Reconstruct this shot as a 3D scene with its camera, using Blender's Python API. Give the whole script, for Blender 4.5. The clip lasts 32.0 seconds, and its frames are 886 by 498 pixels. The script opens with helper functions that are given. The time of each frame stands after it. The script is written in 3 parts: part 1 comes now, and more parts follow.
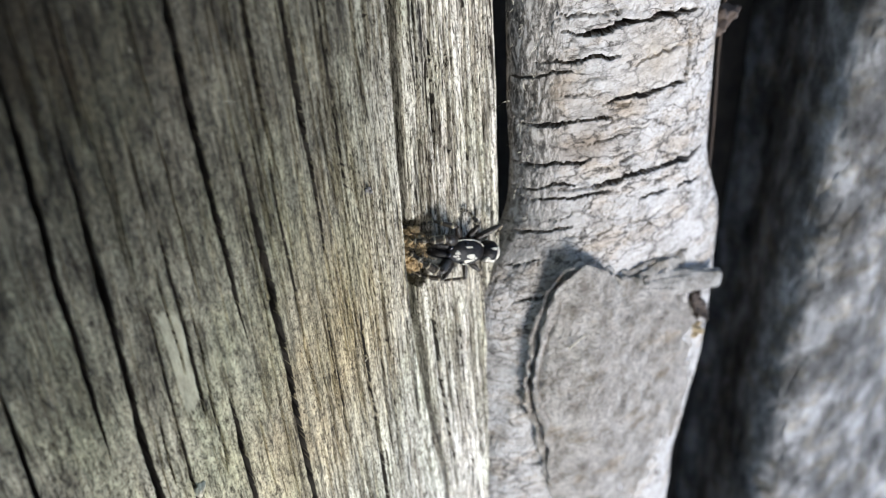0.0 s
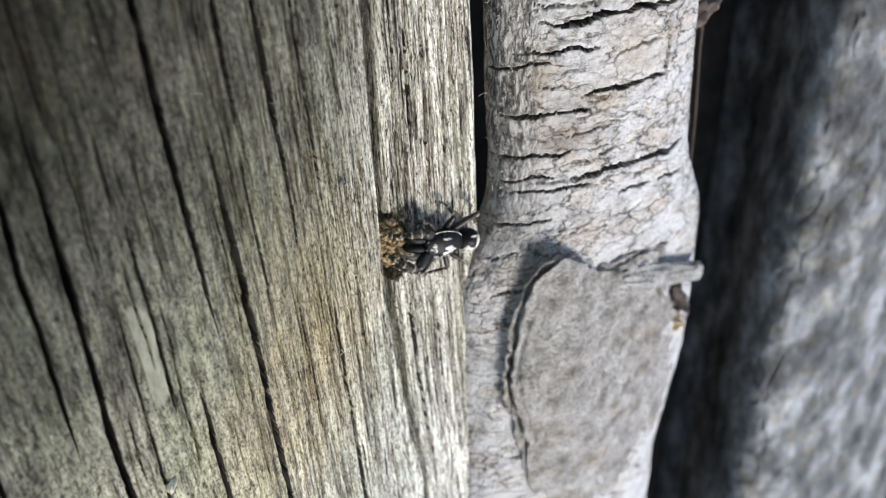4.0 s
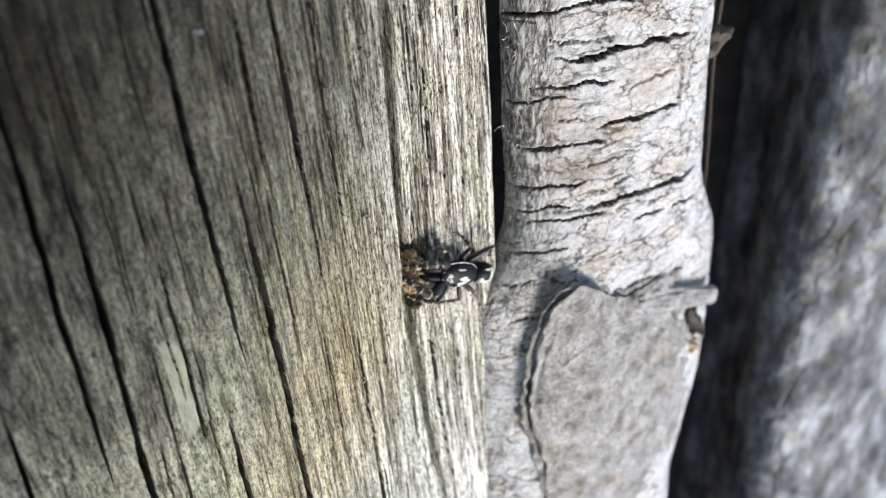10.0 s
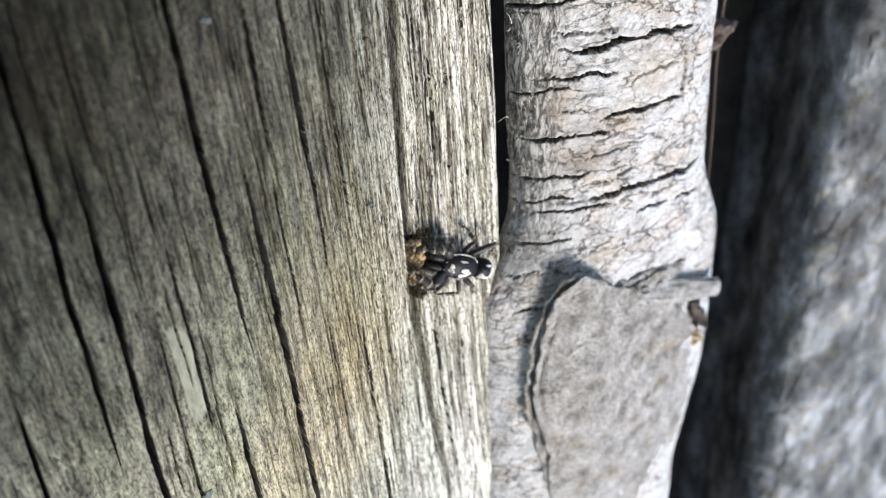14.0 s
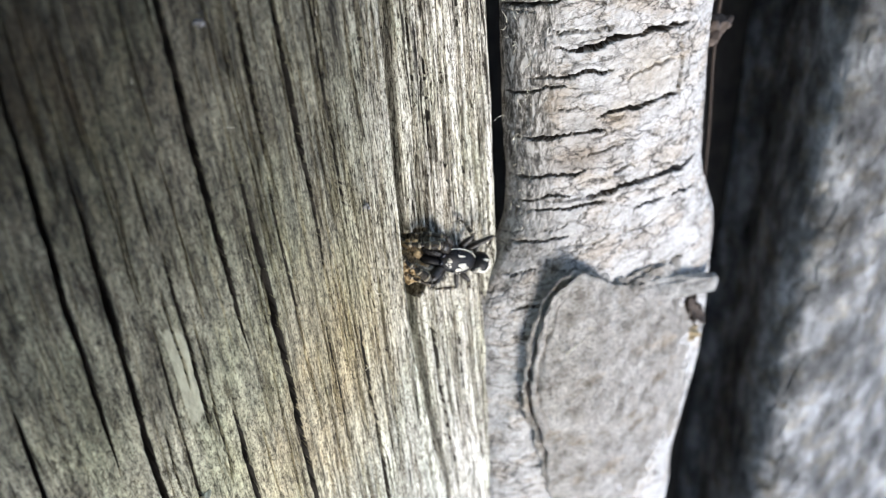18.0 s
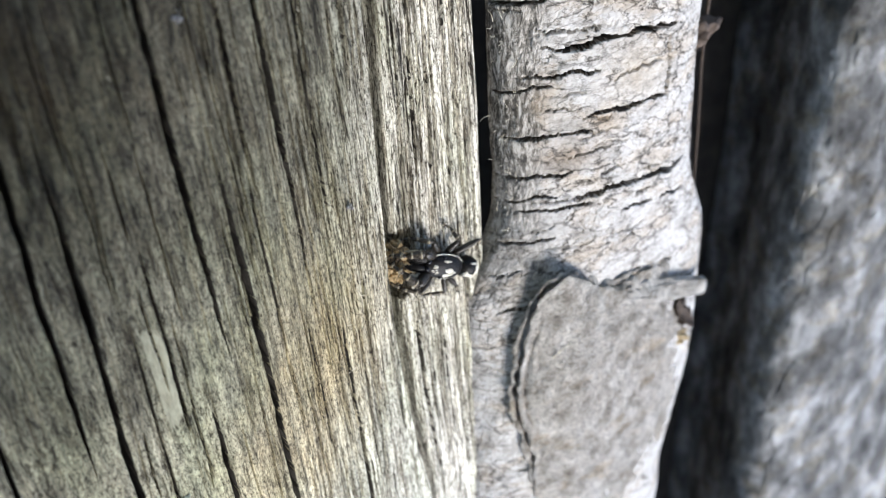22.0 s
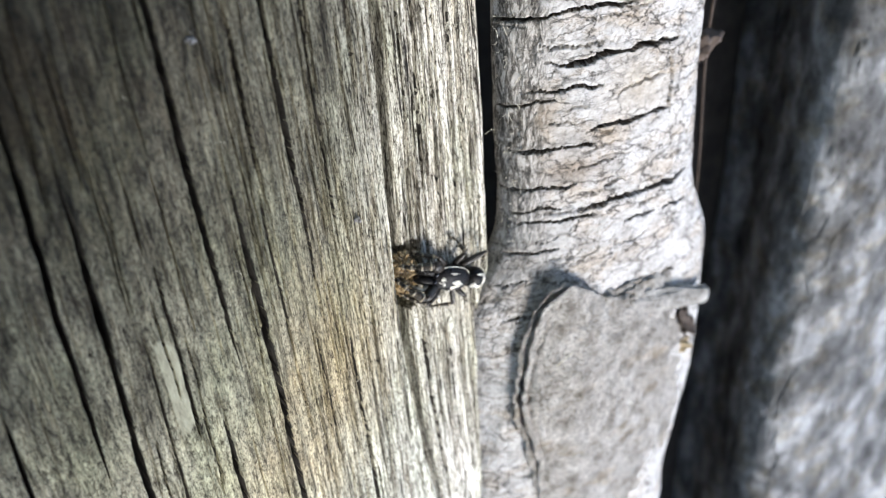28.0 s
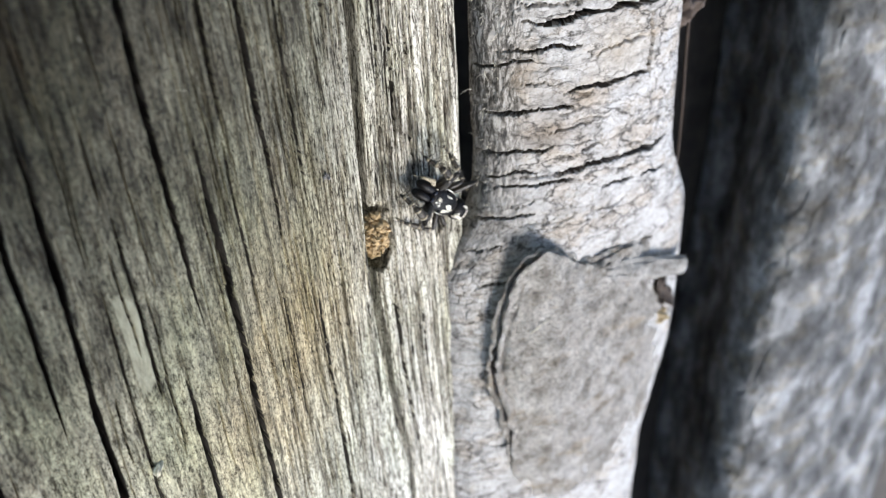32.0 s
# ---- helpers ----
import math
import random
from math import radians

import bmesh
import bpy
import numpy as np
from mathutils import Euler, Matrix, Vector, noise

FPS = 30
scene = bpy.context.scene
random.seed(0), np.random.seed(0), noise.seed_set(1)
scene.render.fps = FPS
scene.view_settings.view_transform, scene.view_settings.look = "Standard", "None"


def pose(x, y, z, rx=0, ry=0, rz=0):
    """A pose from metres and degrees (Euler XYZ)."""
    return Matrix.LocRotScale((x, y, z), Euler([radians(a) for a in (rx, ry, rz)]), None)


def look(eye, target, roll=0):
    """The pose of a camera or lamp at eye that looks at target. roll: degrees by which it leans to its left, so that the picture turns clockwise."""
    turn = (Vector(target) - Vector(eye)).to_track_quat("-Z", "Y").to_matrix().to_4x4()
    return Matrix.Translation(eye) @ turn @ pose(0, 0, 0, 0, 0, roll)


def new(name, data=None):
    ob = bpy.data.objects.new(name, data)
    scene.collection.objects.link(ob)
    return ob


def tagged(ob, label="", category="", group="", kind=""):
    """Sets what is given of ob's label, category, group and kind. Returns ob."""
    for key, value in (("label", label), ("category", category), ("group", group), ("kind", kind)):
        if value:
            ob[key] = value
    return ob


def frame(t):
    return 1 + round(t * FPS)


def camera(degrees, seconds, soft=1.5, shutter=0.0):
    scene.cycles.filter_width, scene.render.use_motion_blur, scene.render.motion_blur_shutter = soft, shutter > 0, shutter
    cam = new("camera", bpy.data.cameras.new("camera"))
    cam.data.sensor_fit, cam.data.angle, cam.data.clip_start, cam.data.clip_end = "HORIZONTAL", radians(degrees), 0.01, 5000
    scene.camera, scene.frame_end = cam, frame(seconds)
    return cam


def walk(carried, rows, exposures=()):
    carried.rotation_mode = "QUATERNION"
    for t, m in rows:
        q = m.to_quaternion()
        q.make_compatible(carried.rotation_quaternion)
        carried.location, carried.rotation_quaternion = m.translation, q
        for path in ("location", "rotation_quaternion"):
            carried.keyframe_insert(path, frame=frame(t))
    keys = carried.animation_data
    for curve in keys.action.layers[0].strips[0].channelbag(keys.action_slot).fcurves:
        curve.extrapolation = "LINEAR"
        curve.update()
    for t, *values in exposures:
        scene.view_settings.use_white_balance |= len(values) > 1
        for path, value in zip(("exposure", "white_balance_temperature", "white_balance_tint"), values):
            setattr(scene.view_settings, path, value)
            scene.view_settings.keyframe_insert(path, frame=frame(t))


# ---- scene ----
# An old timber surface, seen a few centimetres away. Places are given in units of MM metres.
MM = 0.0008

# ---- camera and its path ----
cam = camera(54, 32.0, soft=1.18)
cam.data.dof.use_dof = True
cam.data.dof.focus_distance = 0.0458
cam.data.dof.aperture_fstop = 48

ROWS = [
    (0, pose(-0.022680, 0.026896, 0.036064, -26.426, -36.151, -3.105)),
    (0.5, pose(-0.022984, 0.027056, 0.036352, -26.482, -36.062, -3.136)),
    (1, pose(-0.022648, 0.027056, 0.036104, -26.234, -36.012, -3.350)),
    (1.5, pose(-0.022296, 0.026072, 0.036888, -26.893, -35.586, -2.629)),
    (2, pose(-0.021512, 0.025840, 0.036384, -27.157, -35.871, -2.395)),
    (2.5, pose(-0.021624, 0.026104, 0.036360, -27.152, -36.218, -2.551)),
    (3, pose(-0.021720, 0.026672, 0.036168, -27.381, -36.550, -2.570)),
    (3.5, pose(-0.021728, 0.026784, 0.036120, -27.329, -36.639, -2.692)),
    (5.5, pose(-0.021840, 0.026888, 0.036432, -27.123, -36.533, -2.716)),
    (6, pose(-0.021432, 0.027112, 0.036224, -26.929, -36.511, -2.926)),
    (6.5, pose(-0.021736, 0.027384, 0.035904, -26.534, -36.704, -3.084)),
    (7, pose(-0.021832, 0.027592, 0.035872, -26.462, -36.567, -3.016)),
    (7.5, pose(-0.021928, 0.027936, 0.035848, -26.346, -36.398, -3.235)),
    (8, pose(-0.022072, 0.027984, 0.035952, -26.243, -36.331, -3.276)),
    (8.5, pose(-0.021720, 0.028024, 0.035984, -26.168, -36.320, -3.389)),
    (9, pose(-0.021744, 0.028216, 0.035960, -26.103, -36.260, -3.496)),
    (9.5, pose(-0.022232, 0.028424, 0.036384, -26.090, -36.029, -3.560)),
    (10, pose(-0.022296, 0.028360, 0.036472, -26.057, -35.988, -3.608)),
    (10.5, pose(-0.022160, 0.028448, 0.036424, -26.056, -35.876, -3.732)),
    (11, pose(-0.022352, 0.028392, 0.036792, -26.054, -35.675, -3.673)),
    (11.5, pose(-0.022264, 0.028688, 0.036688, -26.049, -35.690, -3.872)),
    (12, pose(-0.022200, 0.028456, 0.036368, -26.078, -35.773, -3.884)),
    (12.5, pose(-0.022144, 0.028056, 0.036512, -26.313, -35.607, -3.587)),
    (13, pose(-0.022456, 0.028584, 0.036272, -26.195, -35.792, -3.801)),
    (13.5, pose(-0.022432, 0.028744, 0.036520, -25.982, -35.714, -4.018)),
    (14, pose(-0.022632, 0.028128, 0.036968, -26.144, -35.647, -3.640)),
    (14.5, pose(-0.022576, 0.028776, 0.037032, -26.187, -35.585, -4.033)),
    (16.5, pose(-0.022368, 0.028584, 0.036928, -26.378, -35.715, -4.069)),
    (17, pose(-0.022416, 0.028432, 0.036912, -26.454, -35.786, -3.977)),
    (17.5, pose(-0.022360, 0.028424, 0.037040, -26.595, -35.764, -3.905)),
    (18, pose(-0.022344, 0.028520, 0.036952, -26.529, -35.773, -3.974)),
    (18.5, pose(-0.022280, 0.027976, 0.036992, -26.754, -35.740, -3.617)),
    (19, pose(-0.021664, 0.027568, 0.036736, -26.976, -35.826, -3.346)),
    (19.5, pose(-0.021688, 0.027328, 0.036920, -27.005, -35.992, -3.148)),
    (20, pose(-0.021904, 0.027752, 0.036792, -26.791, -36.200, -3.362)),
    (20.5, pose(-0.021816, 0.027752, 0.036856, -26.709, -36.151, -3.356)),
    (21, pose(-0.021920, 0.027968, 0.036872, -26.500, -36.254, -3.519)),
    (21.5, pose(-0.021936, 0.028064, 0.036856, -26.441, -36.234, -3.542)),
    (22, pose(-0.021752, 0.028088, 0.036888, -26.473, -36.109, -3.577)),
    (22.5, pose(-0.021920, 0.028176, 0.036912, -26.205, -36.178, -3.791)),
    (23, pose(-0.022104, 0.028160, 0.037096, -26.320, -36.016, -3.691)),
    (23.5, pose(-0.022016, 0.028408, 0.037088, -26.188, -35.947, -3.888)),
    (24, pose(-0.021928, 0.028456, 0.037416, -26.347, -35.801, -3.502)),
    (24.5, pose(-0.021848, 0.029352, 0.036968, -26.078, -35.828, -3.996)),
    (26.5, pose(-0.021864, 0.028984, 0.037056, -26.140, -35.699, -3.949)),
    (27, pose(-0.021688, 0.028512, 0.037456, -26.268, -35.610, -3.770)),
    (27.5, pose(-0.021856, 0.029800, 0.036712, -26.018, -35.976, -4.223)),
    (28, pose(-0.022056, 0.029008, 0.037424, -26.254, -35.717, -3.725)),
    (28.5, pose(-0.021688, 0.029000, 0.036952, -26.334, -35.792, -3.760)),
    (29, pose(-0.021664, 0.029096, 0.036920, -26.447, -35.846, -3.737)),
    (29.5, pose(-0.021768, 0.029248, 0.037112, -26.334, -35.831, -3.744)),
    (30, pose(-0.022024, 0.027328, 0.038512, -27.599, -35.178, -2.209)),
    (30.5, pose(-0.021232, 0.027160, 0.037904, -27.540, -35.349, -2.520)),
    (31, pose(-0.021064, 0.027280, 0.037640, -28.016, -35.591, -2.404)),
    (31.5, pose(-0.021224, 0.027488, 0.037808, -27.996, -35.863, -2.559)),
    (32, pose(-0.021168, 0.027520, 0.037680, -28.242, -35.988, -2.387)),
]

walk(cam, ROWS, [(0, 0.52), (2, 0.47), (3, 0.48), (6, 0.46), (8, 0.6), (10, 0.7), (14, 0.75), (18, 0.75), (21, 0.7), (24, 0.74), (28, 0.78), (30, 0.8), (31, 0.7), (32, 0.6)])

# ---- world, sun ----
SUN_ELEVATION, SUN_AZIMUTH = 52, 80   # degrees; azimuth from +x towards -y
world = bpy.data.worlds.new("sky")
scene.world = world
world.use_nodes = True
wn = world.node_tree
sky = wn.nodes.new("ShaderNodeTexSky")
sky.sky_type, sky.sun_disc = "NISHITA", False
sky.sun_elevation = radians(SUN_ELEVATION)
sky.sun_rotation = radians(90 + SUN_AZIMUTH)
sky.dust_density, sky.ozone_density = 1.0, 1.0
wn.nodes["Background"].inputs[1].default_value = 0.28
wn.links.new(sky.outputs[0], wn.nodes["Background"].inputs[0])
sun = new("sun", bpy.data.lights.new("sun", "SUN"))
sun.data.energy, sun.data.angle, sun.data.color = 3.6, radians(22), (1.0, 0.985, 0.955)
ce, se = math.cos(radians(SUN_ELEVATION)), math.sin(radians(SUN_ELEVATION))
sun_from = Vector((ce * math.cos(radians(SUN_AZIMUTH)), -ce * math.sin(radians(SUN_AZIMUTH)), se))
sun.matrix_world = look(sun_from * 2, (0, 0, 0))

# ---- numeric noise ----
LATTICE = np.random.RandomState(7).rand(256, 256)
LATTICE2 = np.random.RandomState(8).rand(256, 256)


def vnoise(x, y, seed=0):
    """Smooth value noise, 0 to 1."""
    x, y = np.asarray(x, float) + seed * 17.31, np.asarray(y, float) + seed * 9.77
    xi, yi = np.floor(x).astype(int), np.floor(y).astype(int)
    fx, fy = x - xi, y - yi
    fx, fy = fx * fx * (3 - 2 * fx), fy * fy * (3 - 2 * fy)
    a, b = LATTICE[xi % 256, yi % 256], LATTICE[(xi + 1) % 256, yi % 256]
    c, d = LATTICE[xi % 256, (yi + 1) % 256], LATTICE[(xi + 1) % 256, (yi + 1) % 256]
    return (a * (1 - fx) + b * fx) * (1 - fy) + (c * (1 - fx) + d * fx) * fy


def fbm(x, y, seed=0, octaves=4):
    total, amp = 0, 0.5
    for k in range(octaves):
        total = total + amp * (vnoise(x * 2**k, y * 2**k, seed + k) - 0.5)
        amp *= 0.5
    return total


def cells(x, y, seed=0, jitter=0.9):
    """Distance to the border of irregular cells (0 on the joint) and a number for each cell."""
    x, y = np.asarray(x, float) + seed * 5.3, np.asarray(y, float) + seed * 3.7
    xi, yi = np.floor(x).astype(int), np.floor(y).astype(int)
    f1 = np.full(x.shape, 9.0)
    f2, who = f1.copy(), np.zeros(x.shape)
    for dx in (-1, 0, 1):
        for dy in (-1, 0, 1):
            cx, cy = xi + dx, yi + dy
            px = cx + 0.5 + jitter * (LATTICE[cx % 256, cy % 256] - 0.5)
            py = cy + 0.5 + jitter * (LATTICE2[cx % 256, cy % 256] - 0.5)
            d = np.hypot(x - px, y - py)
            nearer = d < f1
            f2 = np.where(nearer, f1, np.minimum(f2, d))
            who = np.where(nearer, LATTICE2[(cx + 91) % 256, (cy + 37) % 256], who)
            f1 = np.minimum(f1, d)
    return f2 - f1, who


def crack_line(along, across, centre, start, end, half, depth, seed, wander=0.25, pitch=5.0):
    """The depth of a wandering, tapering crack: along its length, across it."""
    mid = centre + wander * 2 * fbm(along / pitch, along * 0 + seed * 3.1, seed, 3) + wander * 0.5 * fbm(along / (pitch * 0.12), along * 0, seed + 1, 2)
    inside = np.clip((along - start) / (end - start), 0, 1)
    taper = np.clip(7 * inside * (1 - inside), 0, 1) ** 0.75
    rough = 0.75 + 0.5 * vnoise(along / 0.9, along * 0 + seed, seed)
    w = half * taper * rough + 1e-6
    return depth * taper * np.clip(1.25 * (1 - (np.abs(across - mid) / w) ** 2.5), 0, 1)


# ---- mesh helpers ----
def grid_data(name, v, closed=False):
    """A mesh from an n x m x 3 array of places in millimetres."""
    n, m = v.shape[:2]
    me = bpy.data.meshes.new(name)
    ids = np.arange(n * m).reshape(n, m)
    if closed:
        ids = np.concatenate([ids, ids[:, :1]], 1)
    quads = np.stack([ids[:-1, :-1], ids[1:, :-1], ids[1:, 1:], ids[:-1, 1:]], -1).reshape(-1, 4)
    me.vertices.add(n * m)
    me.vertices.foreach_set("co", (v * MM).ravel())
    me.loops.add(quads.size)
    me.loops.foreach_set("vertex_index", quads.ravel())
    me.polygons.add(len(quads))
    me.polygons.foreach_set("loop_start", np.arange(0, quads.size, 4))
    me.polygons.foreach_set("loop_total", np.full(len(quads), 4))
    me.update(calc_edges=True)
    me.polygons.foreach_set("use_smooth", np.ones(len(quads), bool))
    me.validate()
    return me


def place_mesh(name, me, material, parent=None, label=""):
    ob = new(name, me)
    me.materials.append(material)
    if parent:
        ob.parent = parent
    if label:
        tagged(ob, label)
    return ob


def inlay(ob, depth, before, limit, grime_shade):
    """Paints shade into the cracks: faces deeper than limit get a dark material; before: rows of the mesh ahead of
    those in depth.
    """
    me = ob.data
    me.materials.append(grime_shade)
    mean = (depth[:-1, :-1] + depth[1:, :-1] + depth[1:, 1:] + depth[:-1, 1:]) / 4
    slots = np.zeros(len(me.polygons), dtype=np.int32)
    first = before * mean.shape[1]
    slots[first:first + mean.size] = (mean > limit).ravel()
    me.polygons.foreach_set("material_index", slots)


def part(name, bm, material, parent=None, label="", smooth=True):
    """Links a bmesh (in millimetres) as one mesh object."""
    me = bpy.data.meshes.new(name)
    bmesh.ops.scale(bm, vec=(MM, MM, MM), verts=bm.verts)
    bmesh.ops.recalc_face_normals(bm, faces=bm.faces)
    bm.to_mesh(me)
    bm.free()
    me.polygons.foreach_set("use_smooth", [smooth] * len(me.polygons))
    return place_mesh(name, me, material, parent, label)


def spaced(*stretches):
    """Grid lines from stretches of (start, end, step)."""
    out = []
    for a, b, step in stretches:
        out.append(np.arange(a, b - step * 0.01, step))
    return np.concatenate(out + [[stretches[-1][1]]])


# ---- materials ----
def material(name):
    m = bpy.data.materials.new(name)
    m.use_nodes = True
    return m, m.node_tree, m.node_tree.nodes["Principled BSDF"]


def coords(nt, scale=(1, 1, 1), turn=0.0):
    """Object coordinates in units, turned about z, then stretched."""
    tc, mp, rot = nt.nodes.new("ShaderNodeTexCoord"), nt.nodes.new("ShaderNodeMapping"), nt.nodes.new("ShaderNodeMapping")
    rot.inputs["Rotation"].default_value = (0, 0, radians(turn))
    mp.inputs["Scale"].default_value = [s / MM for s in scale]
    nt.links.new(tc.outputs["Object"], rot.inputs[0])
    nt.links.new(rot.outputs[0], mp.inputs[0])
    return mp.outputs[0]


def patch_mask(nt, at, size):
    """1 in the middle of an oval patch, 0 outside it, ragged by noise."""
    tc, mp, g = nt.nodes.new("ShaderNodeTexCoord"), nt.nodes.new("ShaderNodeMapping"), nt.nodes.new("ShaderNodeTexGradient")
    mp.inputs["Scale"].default_value = (1 / size[0] / MM, 1 / size[1] / MM, 0)
    mp.inputs["Location"].default_value = (-at[0] / size[0], -at[1] / size[1], 0)
    g.gradient_type = "SPHERICAL"
    nt.links.new(tc.outputs["Object"], mp.inputs[0])
    nt.links.new(mp.outputs[0], g.inputs[0])
    n = noise_tex(nt, coords(nt, (1, 0.3, 1), -2.4), 0.8, 5, 0.7)
    return ramp(nt, mix(nt, 0.5, g.outputs["Fac"], n), [(0.3, (0, 0, 0)), (0.7, (1, 1, 1))])


def noise_tex(nt, vec, scale, detail=4, rough=0.6, distort=0.0):
    n = nt.nodes.new("ShaderNodeTexNoise")
    n.inputs["Scale"].default_value, n.inputs["Detail"].default_value = scale, detail
    n.inputs["Roughness"].default_value, n.inputs["Distortion"].default_value = rough, distort
    nt.links.new(vec, n.inputs["Vector"])
    return n.outputs["Fac"]


def ramp(nt, fac, stops):
    r = nt.nodes.new("ShaderNodeValToRGB")
    while len(r.color_ramp.elements) < len(stops):
        r.color_ramp.elements.new(0.5)
    for e, (p, c) in zip(r.color_ramp.elements, stops):
        e.position, e.color = p, (*c, 1) if len(c) == 3 else c
    nt.links.new(fac, r.inputs[0])
    return r.outputs[0]


def mix(nt, fac, a, b, mode="MIX"):
    n = nt.nodes.new("ShaderNodeMix")
    n.data_type, n.blend_type = "RGBA", mode
    for sock, value in ((n.inputs[0], fac), (n.inputs[6], a), (n.inputs[7], b)):
        if isinstance(value, (int, float)):
            sock.default_value = value
        elif isinstance(value, tuple):
            sock.default_value = (*value, 1)
        else:
            nt.links.new(value, sock)
    return n.outputs[2]


def bump(nt, bsdf, height, strength, distance):
    b = nt.nodes.new("ShaderNodeBump")
    b.inputs["Strength"].default_value, b.inputs["Distance"].default_value = strength, distance * MM
    nt.links.new(height, b.inputs["Height"])
    nt.links.new(b.outputs[0], bsdf.inputs["Normal"])


def plain(name, colour, rough=0.7, vary=0.3, scale=3.0, metal=0.0, shine=0.35):
    m, nt, b = material(name)
    n = noise_tex(nt, coords(nt), scale, 4)
    dark = tuple(c * (1 - vary) for c in colour)
    light = tuple(min(1, c * (1 + vary)) for c in colour)
    nt.links.new(ramp(nt, n, [(0.3, dark), (0.7, light)]), b.inputs["Base Color"])
    b.inputs["Roughness"].default_value, b.inputs["Metallic"].default_value = rough, metal
    b.inputs["Specular IOR Level"].default_value = shine
    bump(nt, b, n, 0.4, 0.08)
    return m


def math_node(nt, op, a, b=0.0, c=0.0):
    n = nt.nodes.new("ShaderNodeMath")
    n.operation = op
    for sock, value in zip(n.inputs, (a, b, c)):
        if isinstance(value, (int, float)):
            sock.default_value = value
        else:
            nt.links.new(value, sock)
    return n.outputs[0]


def span(nt, value, low, high, to_low=0.0, to_high=1.0):
    n = nt.nodes.new("ShaderNodeMapRange")
    for sock, v in zip(n.inputs[1:5], (low, high, to_low, to_high)):
        sock.default_value = v
    nt.links.new(value, n.inputs["Value"])
    return n.outputs[0]


def wood_material(name, aged, mid, bleached):
    """Weathered wood with the grain along y: olive grey and mottled away from the split, bleached and coarsely fibrous towards +x."""
    m, nt, b = material(name)
    turn = -3.0
    bands = noise_tex(nt, coords(nt, (1, 0.03, 1), turn), 1.3, 6, 0.7, 0.3)
    fibre = noise_tex(nt, coords(nt, (1, 0.045, 1), turn), 5.5, 8, 0.8, 0.15)
    dashes = noise_tex(nt, coords(nt, (1, 0.15, 1), turn), 6.5, 4, 0.75)
    speckle = noise_tex(nt, coords(nt, (1, 0.55, 1), turn), 6.0, 4, 0.8)
    streaks = noise_tex(nt, coords(nt, (1, 0.05, 1), turn), 3.1, 6, 0.75)
    slits = noise_tex(nt, coords(nt, (1, 0.035, 1), turn), 2.3, 5, 0.7, 0.2)
    blotch = noise_tex(nt, coords(nt, (1, 0.4, 1)), 0.16, 5, 0.65)
    mottle = noise_tex(nt, coords(nt, (1, 0.2, 1), turn), 0.85, 6, 0.72, 0.6)
    grime_shade = noise_tex(nt, coords(nt, (1, 0.24, 1), turn), 2.8, 6, 0.78, 0.4)
    sep = nt.nodes.new("ShaderNodeSeparateXYZ")
    nt.links.new(coords(nt), sep.inputs[0])
    along = math_node(nt, "MULTIPLY_ADD", sep.outputs[1], -0.33, sep.outputs[0])
    wander = math_node(nt, "MULTIPLY_ADD", blotch, 14.0, along)
    wander_low = math_node(nt, "MULTIPLY_ADD", sep.outputs[1], -0.6, wander)
    worn = span(nt, wander_low, -19, 5)
    coarse = span(nt, sep.outputs[0], -15, -3, 0.22, 1.0)
    # ground colour
    aged_col = ramp(nt, mottle, [(0.32, (aged[0] * 0.3, aged[1] * 0.27, aged[2] * 0.25)), (0.48, aged), (0.66, tuple(c * 1.75 for c in aged))])
    mid_col = ramp(nt, bands, [(0.3, tuple(c * 0.55 for c in mid)), (0.5, mid), (0.7, tuple(c * 1.3 for c in mid))])
    col = mix(nt, worn, aged_col, mid_col)
    pale = ramp(nt, bands, [(0.3, tuple(c * 0.6 for c in bleached)), (0.5, bleached), (0.75, tuple(c * 1.15 for c in bleached))])
    col = mix(nt, span(nt, math_node(nt, "MULTIPLY_ADD", blotch, 7.0, sep.outputs[0]), -1, 8), col, pale)
    # a sliver freshly peeled to clean wood
    grain = nt.nodes.new("ShaderNodeSeparateXYZ")
    nt.links.new(coords(nt, (1, 1, 1), -3.6), grain.inputs[0])
    near_x = math_node(nt, "ABSOLUTE", math_node(nt, "MULTIPLY_ADD", grain.outputs[0], 1 / 0.6, 17.2 / 0.6))
    near_y = math_node(nt, "ABSOLUTE", math_node(nt, "MULTIPLY_ADD", grain.outputs[1], 1 / 3.6, -6.7 / 3.6))
    peel = math_node(nt, "ADD", math_node(nt, "MAXIMUM", near_x, near_y), noise_tex(nt, coords(nt, (1, 0.25, 1)), 1.2, 4, 0.7))
    peel = span(nt, peel, 1.38, 1.5, 0.95, 0.0)
    # tan and grey patches; the brown upper-left stain is deepened with painted shade
    col = mix(nt, patch_mask(nt, (-6.5, 2), (8, 14)), col, mix(nt, 1.0, col, (1.0, 0.9, 0.76), "MULTIPLY"))
    col = mix(nt, patch_mask(nt, (-12, -6), (7, 11)), col, mix(nt, 1.0, col, (0.98, 0.9, 0.79), "MULTIPLY"))
    col = mix(nt, patch_mask(nt, (-2, -17), (22, 20)), col, mix(nt, 1.0, col, (1.2, 1.23, 1.3), "MULTIPLY"))
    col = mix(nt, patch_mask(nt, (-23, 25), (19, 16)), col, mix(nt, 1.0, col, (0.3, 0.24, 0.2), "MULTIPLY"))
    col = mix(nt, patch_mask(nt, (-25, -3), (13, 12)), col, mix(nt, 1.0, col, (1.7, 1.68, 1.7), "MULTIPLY"))
